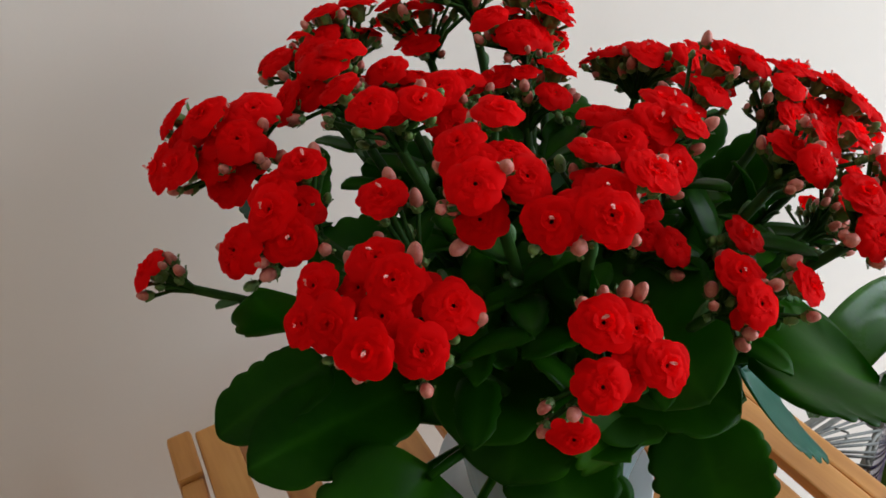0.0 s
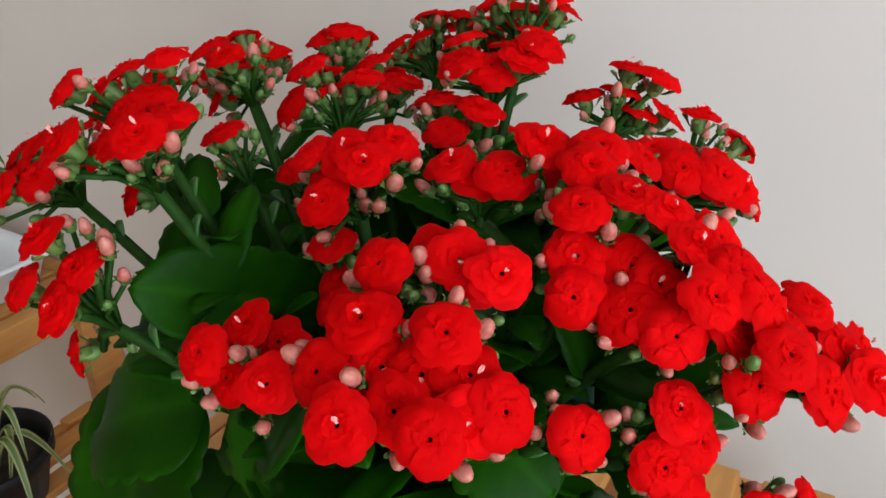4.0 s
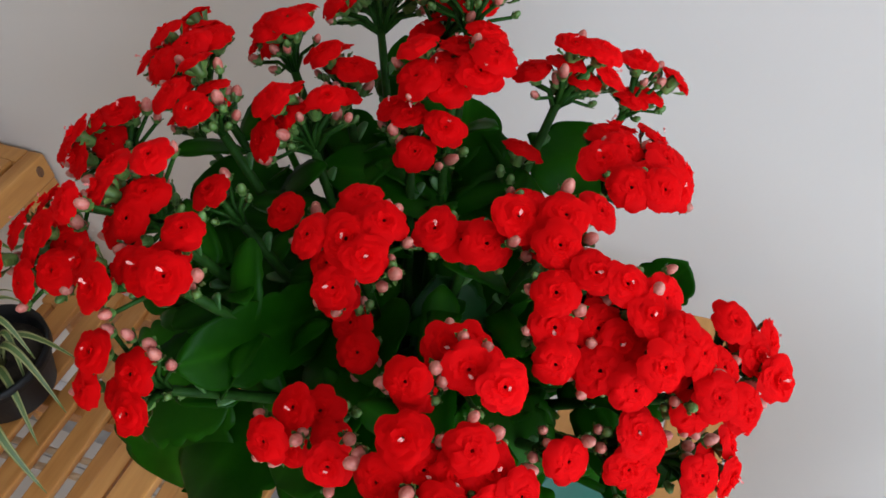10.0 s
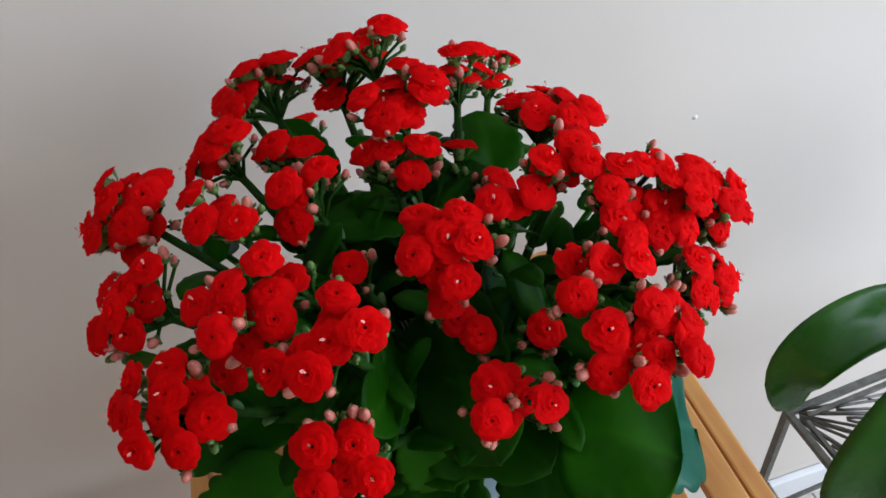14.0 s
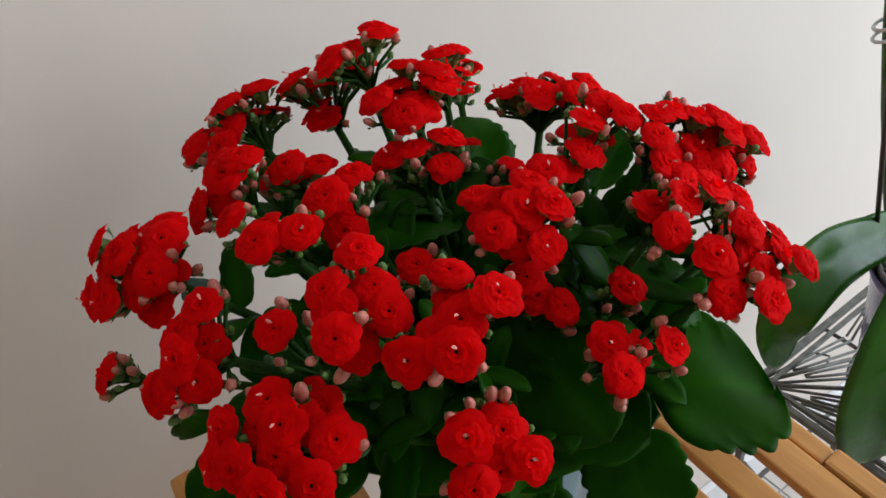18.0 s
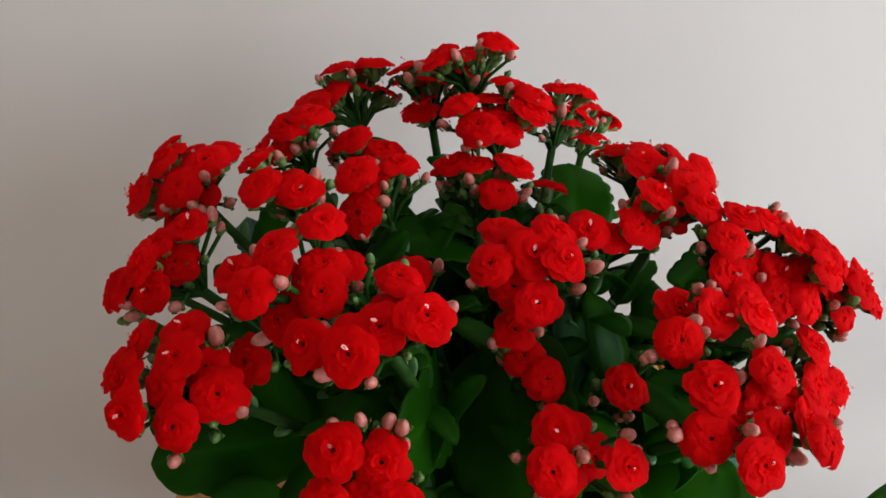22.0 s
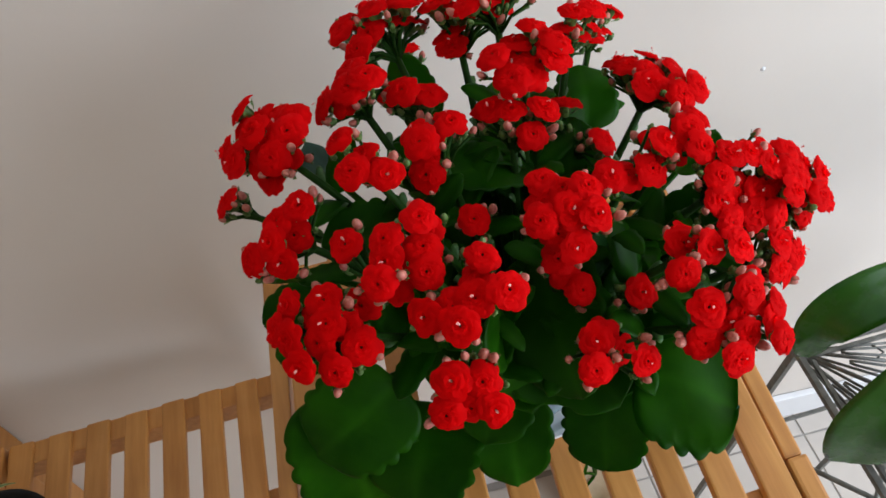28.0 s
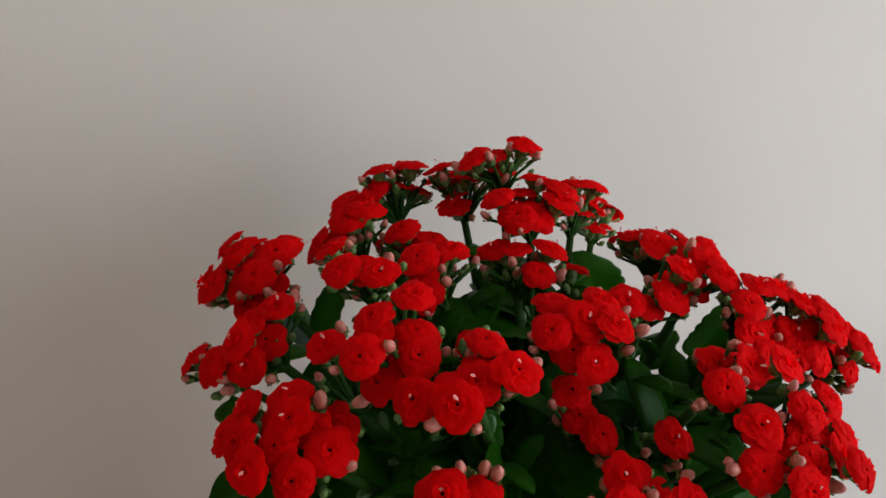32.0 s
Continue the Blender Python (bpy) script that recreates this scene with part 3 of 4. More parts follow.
truss([(0.177, 0.333, 1.002), (0.186, 0.333, 1.017), (0.172, 0.342, 1.019), (0.203, 0.322, 1.026), (0.174, 0.356, 1.008), (0.176, 0.321, 1.002)])
truss([(0.192, 0.257, 1.003), (0.182, 0.263, 1.001), (0.200, 0.242, 0.996), (0.210, 0.253, 1.003), (0.182, 0.271, 0.996)])
truss([(0.197, 0.166, 0.993), (0.182, 0.179, 1.003), (0.198, 0.179, 1.006), (0.208, 0.173, 1.006), (0.209, 0.189, 1.009), (0.192, 0.205, 1.002)])
truss([(0.196, 0.319, 1.032), (0.184, 0.317, 1.033), (0.213, 0.312, 1.041), (0.204, 0.334, 1.028), (0.216, 0.321, 1.033)])
truss([(0.209, 0.126, 0.956), (0.202, 0.134, 0.961), (0.195, 0.119, 0.955), (0.195, 0.129, 0.968), (0.215, 0.114, 0.964), (0.190, 0.115, 0.965)])
truss([(0.194, 0.263, 1.019), (0.188, 0.279, 1.024), (0.220, 0.270, 1.022), (0.224, 0.279, 1.026), (0.204, 0.290, 1.020), (0.216, 0.295, 1.026)])
truss([(0.196, 0.174, 0.961), (0.203, 0.164, 0.957), (0.192, 0.175, 0.974)])
truss([(0.246, 0.195, 1.003), (0.255, 0.203, 1.012), (0.225, 0.198, 1.001)])
truss([(0.237, 0.286, 0.973), (0.250, 0.255, 0.966)])
truss([(0.232, 0.314, 0.998), (0.247, 0.321, 1.000), (0.250, 0.319, 1.011), (0.264, 0.323, 1.008), (0.267, 0.330, 0.990)])
truss([(0.237, 0.136, 0.996), (0.268, 0.143, 0.998), (0.255, 0.146, 0.997), (0.251, 0.161, 0.989), (0.245, 0.154, 0.994)])
truss([(0.242, 0.120, 0.990), (0.237, 0.108, 0.980), (0.259, 0.107, 0.978), (0.250, 0.098, 0.977), (0.264, 0.122, 0.992), (0.272, 0.100, 0.981), (0.281, 0.119, 0.978)])
truss([(0.272, 0.196, 1.010), (0.271, 0.209, 1.012), (0.282, 0.220, 1.007), (0.259, 0.218, 0.998)])
truss([(0.278, 0.350, 0.967), (0.278, 0.356, 0.985), (0.298, 0.367, 0.970)])
truss([(0.275, 0.180, 1.004), (0.280, 0.166, 0.983), (0.297, 0.192, 1.003), (0.286, 0.191, 1.006), (0.292, 0.197, 0.984), (0.291, 0.182, 0.988), (0.311, 0.196, 0.996)])
truss([(0.290, 0.249, 0.995), (0.303, 0.254, 0.993), (0.284, 0.277, 0.992), (0.275, 0.288, 0.989), (0.276, 0.263, 0.995), (0.311, 0.292, 0.973), (0.296, 0.300, 0.981), (0.301, 0.279, 0.988), (0.286, 0.290, 0.984), (0.308, 0.262, 0.987), (0.275, 0.301, 0.982)])
truss([(0.295, 0.169, 0.982), (0.308, 0.167, 0.979), (0.315, 0.171, 0.991), (0.307, 0.185, 0.998), (0.319, 0.183, 0.994), (0.327, 0.183, 0.988), (0.322, 0.180, 0.980)])
truss([(0.292, 0.147, 0.954)])
truss([(0.320, 0.165, 0.950), (0.313, 0.163, 0.960), (0.313, 0.155, 0.946), (0.321, 0.155, 0.936)])
truss([(0.330, 0.172, 0.968), (0.335, 0.173, 0.979), (0.347, 0.179, 0.968), (0.336, 0.188, 0.976)])
truss([(0.344, 0.174, 0.913), (0.342, 0.173, 0.924), (0.356, 0.184, 0.909), (0.354, 0.198, 0.912)])
truss([(0.349, 0.205, 0.966), (0.358, 0.199, 0.962), (0.355, 0.219, 0.960), (0.338, 0.210, 0.976)])
truss([(0.156, 0.203, 0.985)])
truss([(0.231, 0.154, 0.958)])

# ---- kalanchoe: leaves ----
def crown_leaf(base, tip, width, hint, fold=0.12, material=None, label=""):
    """One leaf of the kalanchoe with its stalk from the crown."""
    low = CROWN + Vector((base[0] - CROWN.x, base[1] - CROWN.y, 0)) * 0.25 - Vector((0, 0, 0.01))
    leaf_part("leaf", base, tip, width, hint, plant, 48, [material or LEAF, UNDER if label == PALE else BACK], label, stalk=low, fold=fold)


PALE = "leaf turned over, pale underside with sky blue in its colour"
# low outer ring, resting over the pot and the table
crown_leaf((0.231, 0.139, 0.905), (0.279, 0.107, 0.901), 0.098, (0.17, 0.12, 0.98))
# this leaf's teal is painted window sheen
crown_leaf((0.273, 0.162, 0.862), (0.346, 0.167, 0.790), 0.088, (0.63, -0.50, 0.60), 0.12, TEAL_SHEEN, "green leaf with the window's bluish reflection in its colour")
crown_leaf((0.226, 0.153, 0.857), (0.212, 0.112, 0.824), 0.055, (-0.52, -0.44, 0.73))
crown_leaf((0.171, 0.200, 0.850), (0.164, 0.128, 0.783), 0.058, (-0.23, -0.53, 0.81))
crown_leaf((0.121, 0.188, 0.822), (0.092, 0.130, 0.800), 0.082, (-0.30, -0.10, 0.90))
crown_leaf((0.062, 0.198, 0.850), (0.066, 0.140, 0.768), 0.084, (0.03, -0.84, 0.55))
crown_leaf((0.102, 0.186, 0.865), (0.041, 0.164, 0.835), 0.070, (-0.18, -0.64, 0.74))
crown_leaf((0.080, 0.245, 0.893), (0.025, 0.242, 0.880), 0.036, (-0.10, -0.30, 0.95))
crown_leaf((0.113, 0.225, 0.878), (0.032, 0.215, 0.882), 0.046, (0.05, -0.40, 0.90))
crown_leaf((0.075, 0.240, 0.915), (0.046, 0.212, 0.958), 0.036, (-0.50, -0.60, 0.50))
# upright and middle leaves
crown_leaf((0.171, 0.199, 0.928), (0.148, 0.132, 0.965), 0.038, (0.94, -0.14, 0.32))
crown_leaf((0.172, 0.165, 0.905), (0.178, 0.152, 0.852), 0.050, (0.02, -0.90, 0.30))
crown_leaf((0.194, 0.206, 0.942), (0.190, 0.126, 0.911), 0.063, (-0.66, -0.24, 0.72))
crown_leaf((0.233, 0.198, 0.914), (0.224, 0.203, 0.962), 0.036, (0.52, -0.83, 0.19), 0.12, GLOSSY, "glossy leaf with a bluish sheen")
crown_leaf((0.272, 0.236, 0.895), (0.272, 0.232, 0.935), 0.031, (-0.49, 0.77, -0.41), 0.12, None, PALE)
crown_leaf((0.245, 0.165, 0.935), (0.284, 0.157, 0.919), 0.040, (0.44, -0.56, 0.71))
crown_leaf((0.283, 0.212, 0.900), (0.322, 0.216, 0.948), 0.040, (-0.60, -0.10, 0.70))
crown_leaf((0.308, 0.172, 0.885), (0.337, 0.195, 0.892), 0.024, (-0.40, 0.30, 0.80))
crown_leaf((0.300, 0.250, 0.925), (0.320, 0.245, 0.958), 0.028, (0.30, -0.70, 0.60))
crown_leaf((0.264, 0.208, 0.931), (0.317, 0.200, 0.967), 0.030, (-0.20, -0.50, 0.80))
# top and back
crown_leaf((0.259, 0.292, 0.937), (0.262, 0.327, 0.963), 0.046, (0.25, -0.60, 0.76))
crown_leaf((0.164, 0.332, 0.935), (0.147, 0.359, 0.973), 0.028, (0.11, -0.81, 0.57))
crown_leaf((0.208, 0.258, 0.956), (0.152, 0.247, 0.976), 0.034, (0.38, -0.20, 0.90))
crown_leaf((0.093, 0.300, 0.930), (0.077, 0.331, 0.936), 0.026, (-0.40, 0.40, -0.83), 0.12, None, PALE)
crown_leaf((0.190, 0.262, 0.925), (0.128, 0.290, 0.962), 0.048, (0.10, -0.70, 0.70))
crown_leaf((0.212, 0.270, 0.920), (0.200, 0.312, 0.975), 0.044, (0.10, -0.90, 0.40))
crown_leaf((0.220, 0.232, 0.915), (0.240, 0.275, 0.968), 0.048, (0.00, -0.80, 0.50))
crown_leaf((0.152, 0.204, 0.915), (0.092, 0.200, 0.940), 0.050, (0.40, -0.40, 0.80))
crown_leaf((0.138, 0.240, 0.930), (0.078, 0.238, 0.950), 0.050, (0.50, -0.40, 0.75))
crown_leaf((0.165, 0.272, 0.890), (0.172, 0.298, 0.948), 0.058, (0.00, -0.90, 0.35))
crown_leaf((0.208, 0.282, 0.888), (0.214, 0.302, 0.946), 0.058, (0.05, -0.90, 0.35))
# shaded inner leaves, all round the crown
for k in range(21):
    a = 2.399 * k + 0.3
    r0, z0 = rnd.uniform(0.02, 0.045), rnd.uniform(0.85, 0.905)
    r1, z1 = r0 + rnd.uniform(0.045, 0.065), z0 + rnd.uniform(-0.03, 0.035)
    b = CROWN + Vector((r0 * math.cos(a), r0 * math.sin(a), z0 - CROWN.z))
    t = CROWN + Vector((r1 * math.cos(a + 0.15), r1 * math.sin(a + 0.15), z1 - CROWN.z))
    leaf_part("leaf", b, t, rnd.uniform(0.045, 0.062), (0.3 * math.cos(a), 0.3 * math.sin(a) - 0.1, 0.9), plant, 26, [LEAF, BACK], stalk=CROWN - Vector((0, 0, 0.01)))
for k in range(5):
    a = 1.256 * k
    bm = tube(bmesh.new(), bow((CROWN.x + 0.012 * math.cos(a), CROWN.y + 0.012 * math.sin(a), 0.835), (CROWN.x + 0.03 * math.cos(a), CROWN.y + 0.03 * math.sin(a), 0.90), (0, 0, 0), 4), 0.004, 8)
    part("main_stem", bm, STEM, plant)

POT = Vector((0.198, 0.226, 0))
pot = thing("flower_pot", "pale blue glazed ceramic flower pot under the kalanchoe", "flower pot")
part("pot_body", lathe(bmesh.new(), [(0.001, TOP_A + 0.0135), (0.044, TOP_A + 0.0135), (0.046, TOP_A + 0.016), (0.057, 0.828), (0.060, 0.832), (0.060, 0.838), (0.058, 0.840), (0.055, 0.838), (0.054, 0.832), (0.044, TOP_A + 0.03)], 48, POT), CERAMIC, pot)
part("soil", lathe(bmesh.new(), [(0.0005, 0.832), (0.03, 0.833), (0.0545, 0.830), (0.0540, 0.824), (0.001, 0.816)], 32, POT), SOIL, pot)
saucer = thing("plant_saucer", "white glazed saucer under the flower pot", "saucer")
part("dish", lathe(bmesh.new(), [(0.001, TOP_A + 0.0015), (0.054, TOP_A + 0.0015), (0.062, TOP_A + 0.016), (0.064, TOP_A + 0.017), (0.063, TOP_A + 0.019), (0.055, TOP_A + 0.008), (0.048, TOP_A + 0.0128), (0.001, TOP_A + 0.0128)], 48, POT), WHITE, saucer)

floor_pot = thing("floor_plant", "dark-leaved plant in a beige pot on the floor beneath the table", "house plant")
FP = Vector((0.430, 0.385, 0))
part("pot_body", lathe(bmesh.new(), [(0.001, FLOOR + 0.001), (0.040, FLOOR + 0.001), (0.042, FLOOR + 0.006), (0.052, FLOOR + 0.100), (0.055, FLOOR + 0.104), (0.055, FLOOR + 0.112), (0.051, FLOOR + 0.112), (0.049, FLOOR + 0.095), (0.001, FLOOR + 0.092)], 40, FP), PALE_WOOD, floor_pot)
for dx, dy, dz, w in ((-0.085, -0.015, 0.20, 0.050), (-0.10, -0.07, 0.155, 0.052), (-0.02, 0.03, 0.24, 0.045), (-0.07, 0.02, 0.27, 0.045)):
    b = FP + Vector((dx * 0.25, dy * 0.25, FLOOR + 0.6 * dz))
    leaf_part("leaf", b, FP + Vector((dx, dy, FLOOR + dz)), w, (-0.2, -0.5, 0.8), floor_pot, 20, [LEAF, BACK], stalk=FP + Vector((0, 0, FLOOR + 0.085)))

# ---- raised stand beside the low table ----
CX, RY, RZ = -0.384, 0.025, -0.025
stand = thing("raised_plant_stand", "honey-coloured wooden stand with a knotted side board", "plant stand", "slatted wooden stands")
part("side_board", boxed((CX - 0.021, 0.03 + RY, 0.632 + RZ), (CX, 0.4605 + RY, 0.669 + RZ), 0.003), WOOD, stand, smooth=False)
part("back_board", boxed((CX - 0.4, 0.4385 + RY, 0.632 + RZ), (CX - 0.0215, 0.4605 + RY, 0.669 + RZ), 0.003), WOOD, stand, smooth=False)
for y in (0.03 + RY, 0.413 + RY):
    part("leg", boxed((CX - 0.019, y, FLOOR + 0.001), (CX - 0.001, y + 0.047, 0.6315 + RZ), 0.003), WOOD, stand, smooth=False)
    part("leg", boxed((CX - 0.4, y, FLOOR + 0.001), (CX - 0.376, y + 0.04, 0.6315 + RZ), 0.003), WOOD, stand, smooth=False)
part("side_board", boxed((CX - 0.4, 0.03 + RY, 0.632 + RZ), (CX - 0.379, 0.438 + RY, 0.669 + RZ), 0.003), WOOD, stand, smooth=False)
for k in range(9):
    x = CX - 0.374 + 0.0395 * k
    part("slat", boxed((x, 0.03 + RY, 0.658 + RZ), (x + 0.03, 0.438 + RY, 0.6695 + RZ), 0.002), WOOD, stand, smooth=False)
bm = bmesh.new()
lathe(bm, [(0.0002, 0.0), (0.0035, 0.0004), (0.006, 0.0002), (0.0072, -0.001)], 14)
bmesh.ops.transform(bm, matrix=Matrix.Translation((CX + 0.0004, 0.445 + RY, 0.653 + RZ)) @ Matrix.Rotation(math.pi / 2, 4, "Y") @ Matrix.Diagonal((1.2, 0.75, 1, 1)), verts=bm.verts)
part("knot", bm, KNOT, stand, "dark brown wood knot")

tray = thing("plastic_tray", "white rectangular plastic plant tray on the raised stand", "tray")
TX0, TX1, TY0, TY1, TZ = CX - 0.28, CX - 0.024, 0.06 + RY, 0.424 + RY, 0.6705 + RZ
bm = bmesh.new()


def loop_rect(x0, x1, y0, y1, z, r, n=5):
    pts = []
    for cx, cy, a0 in ((x1 - r, y1 - r, 0), (x0 + r, y1 - r, 1), (x0 + r, y0 + r, 2), (x1 - r, y0 + r, 3)):
        for k in range(n + 1):
            a = (a0 + k / n) * math.pi / 2
            pts.append(Vector((cx + r * math.cos(a), cy + r * math.sin(a), z)))
    return pts


loops = []
for inset, z in ((0.026, TZ), (0.021, TZ + 0.003), (0.009, TZ + 0.042), (0.001, TZ + 0.0435), (0.0, TZ + 0.045), (0.0, TZ + 0.0475), (0.002, TZ + 0.0485), (0.010, TZ + 0.0475), (0.013, TZ + 0.042), (0.024, TZ + 0.005), (0.028, TZ + 0.0025)):
    loops.append([bm.verts.new(p) for p in loop_rect(TX0 + inset, TX1 - inset, TY0 + inset, TY1 - inset, z, 0.034 - inset * 0.6 - 0.018)])
for a, b in zip(loops, loops[1:]):
    for k in range(len(a)):
        bm.faces.new((a[k], a[(k + 1) % len(a)], b[(k + 1) % len(a)], b[k]))
bm.faces.new(loops[0][::-1])
bm.faces.new(loops[-1])
part("tray_body", bm, TRAY, tray)


# ---- spider plants ----
def strap(bm, pts, width, hint=(0, 0, 1), fold=0.25):
    """A long strap leaf with a raised fold: green in the middle, pale at both margins."""
    pts = [Vector(p) for p in pts]
    n, rows = len(pts), []
    for i, p in enumerate(pts):
        u = i / (n - 1)
        d = (pts[min(i + 1, n - 1)] - pts[max(i - 1, 0)]).normalized()
        s = d.cross(Vector(hint))
        s = s.normalized() if s.length > 0.05 else d.orthogonal().normalized()
        up = s.cross(d).normalized()
        w = 0.5 * width * (1 - u ** 2.2) ** 0.8 * (0.65 + 0.35 * min(1, u * 5)) + 0.0003
        rows.append([bm.verts.new(p + s * (v * w) + up * (fold * w * abs(v) + dz)) for v, dz in ((-1, 0), (-0.5, 0), (0, 0), (0.5, 0), (1, 0), (0.5, -0.0006), (0, -0.0006), (-0.5, -0.0006))])
    for a, b in zip(rows, rows[1:]):
        for j in range(8):
            f = bm.faces.new((a[j], a[(j + 1) % 8], b[(j + 1) % 8], b[j]))
            f.material_index = 1 if j in (1, 2) else 0
    bm.faces.new(rows[0][::-1]), bm.faces.new(rows[-1])
    return bm


def arch(root, tip, rise, n=14, twist=(0, 0, 0)):
    a, b, tw = Vector(root), Vector(tip), Vector(twist)
    return [a.lerp(b, t) + Vector((0, 0, rise * 4 * t * (1 - t) * (1.15 - 0.3 * t))) + tw * math.sin(math.pi * t) for t in (k / n for k in range(n + 1))]


SP = Vector((-0.281, 0.25, 0))
black_pot = thing("black_plant_pot", "round black plastic plant pot on the low slatted table", "flower pot")
part("pot_body", lathe(bmesh.new(), [(0.001, TOP_B + 0.0015), (0.042, TOP_B + 0.0015), (0.044, TOP_B + 0.004), (0.056, 0.593), (0.060, 0.594), (0.061, 0.606), (0.058, 0.607), (0.055, 0.593), (0.047, 0.57)], 40, SP), DARKPOT, black_pot)
part("soil", lathe(bmesh.new(), [(0.0005, 0.588), (0.03, 0.587), (0.0538, 0.585), (0.049, 0.575), (0.001, 0.574)], 28, SP), SOIL, black_pot)
spider = thing("spider_plant", "spider plant with arching green and cream striped leaves", "house plant")
for tip, rise, w, tw in [((-0.165, 0.165, 0.548), 0.05, 0.011, (0, -0.01, 0)), ((-0.20, 0.20, 0.556), 0.035, 0.009, (0, 0.01, 0)), ((-0.235, 0.135, 0.556), 0.06, 0.010, (0.01, 0, 0)),
                         ((-0.205, 0.285, 0.575), 0.05, 0.009, (0, 0, 0)), ((-0.255, 0.245, 0.655), 0.03, 0.008, (0, 0, 0)), ((-0.262, 0.20, 0.66), 0.03, 0.009, (0, 0, 0)),
                         ((-0.27, 0.12, 0.60), 0.07, 0.010, (0, 0, 0)), ((-0.30, 0.10, 0.66), 0.05, 0.009, (0.02, 0, 0)), ((-0.26, 0.18, 0.60), 0.07, 0.009, (0.03, 0, 0)),
                         ((-0.23, 0.24, 0.585), 0.05, 0.008, (0, 0.02, 0)), ((-0.30, 0.16, 0.58), 0.05, 0.010, (-0.01, 0, 0)), ((-0.285, 0.32, 0.61), 0.05, 0.008, (0, 0, 0)),
                         ((-0.215, 0.255, 0.62), 0.06, 0.008, (0, 0.01, 0)), ((-0.225, 0.19, 0.63), 0.06, 0.009, (0, 0, 0)), ((-0.24, 0.29, 0.655), 0.045, 0.008, (0, 0, 0)), ((-0.19, 0.235, 0.565), 0.06, 0.009, (0, 0.01, 0)),
                         ((-0.245, 0.165, 0.585), 0.08, 0.009, (0.02, -0.01, 0)), ((-0.215, 0.13, 0.57), 0.075, 0.010, (0.01, 0, 0)), ((-0.315, 0.27, 0.65), 0.05, 0.008, (0, 0, 0)), ((-0.275, 0.275, 0.675), 0.03, 0.008, (0, 0, 0))]:
    a = Vector((tip[0] - SP.x, tip[1] - SP.y, 0)).normalized() * 0.012
    bm = strap(bmesh.new(), arch(SP + a + Vector((0, 0, 0.585)), tip, rise, twist=tw), w)
    part("leaf", bm, [STRIPE_PALE, STRIPE_GREEN], spider)
tray_plant = thing("spider_plantlet", "small striped spider plant offset lying in the white tray", "house plant")
TP = Vector((CX - 0.13, 0.315, TZ + 0.006))
SHIFT = Vector((-0.039, RY, RZ))
for tip, rise, w in [((-0.39, 0.33, 0.745), 0.05, 0.009), ((-0.37, 0.25, 0.73), 0.06, 0.010), ((-0.42, 0.38, 0.755), 0.04, 0.008), ((-0.44, 0.20, 0.745), 0.05, 0.009), ((-0.54, 0.34, 0.745), 0.05, 0.009), ((-0.405, 0.30, 0.765), 0.05, 0.008)]:
    a = Vector((tip[0] - TP.x, tip[1] - TP.y, 0)).normalized() * 0.008
    bm = strap(bmesh.new(), arch(TP + a, Vector(tip) + SHIFT, rise), w)
    part("leaf", bm, [STRIPE_PALE, STRIPE_GREEN], tray_plant)
part("crown", lathe(bmesh.new(), [(0.001, -0.003), (0.010, -0.0025), (0.012, 0.004), (0.008, 0.012), (0.001, 0.014)], 12, TP), STRIPE_GREEN, tray_plant)

# ---- metal stand ----
MX, MY, MZ, MS = 0.572, 0.292, 0.494, 0.27
metal = thing("metal_plant_stand", "grey painted iron plant stand with fanned rods in its square top", "plant stand")


def rod(name, pts, r, n=8):
    return part(name, tube(bmesh.new(), pts, r, n), IRON, metal)


def bar(name, a, b, wide, high):
    """A square bar between two points, lying level or standing."""
    a, b = Vector(a), Vector(b)
    d = (b - a).normalized()
    side = Vector((0, 0, 1)).cross(d)
    side = side.normalized() if side.length > 0.01 else Vector((1, 0, 0))
    up = d.cross(side)
    m = Matrix((d, side, up)).transposed().to_4x4()
    m.translation = a
    return part(name, boxed((0, -wide / 2, -high / 2), ((b - a).length, wide / 2, high / 2), 0.0008, m), IRON, metal, smooth=False)


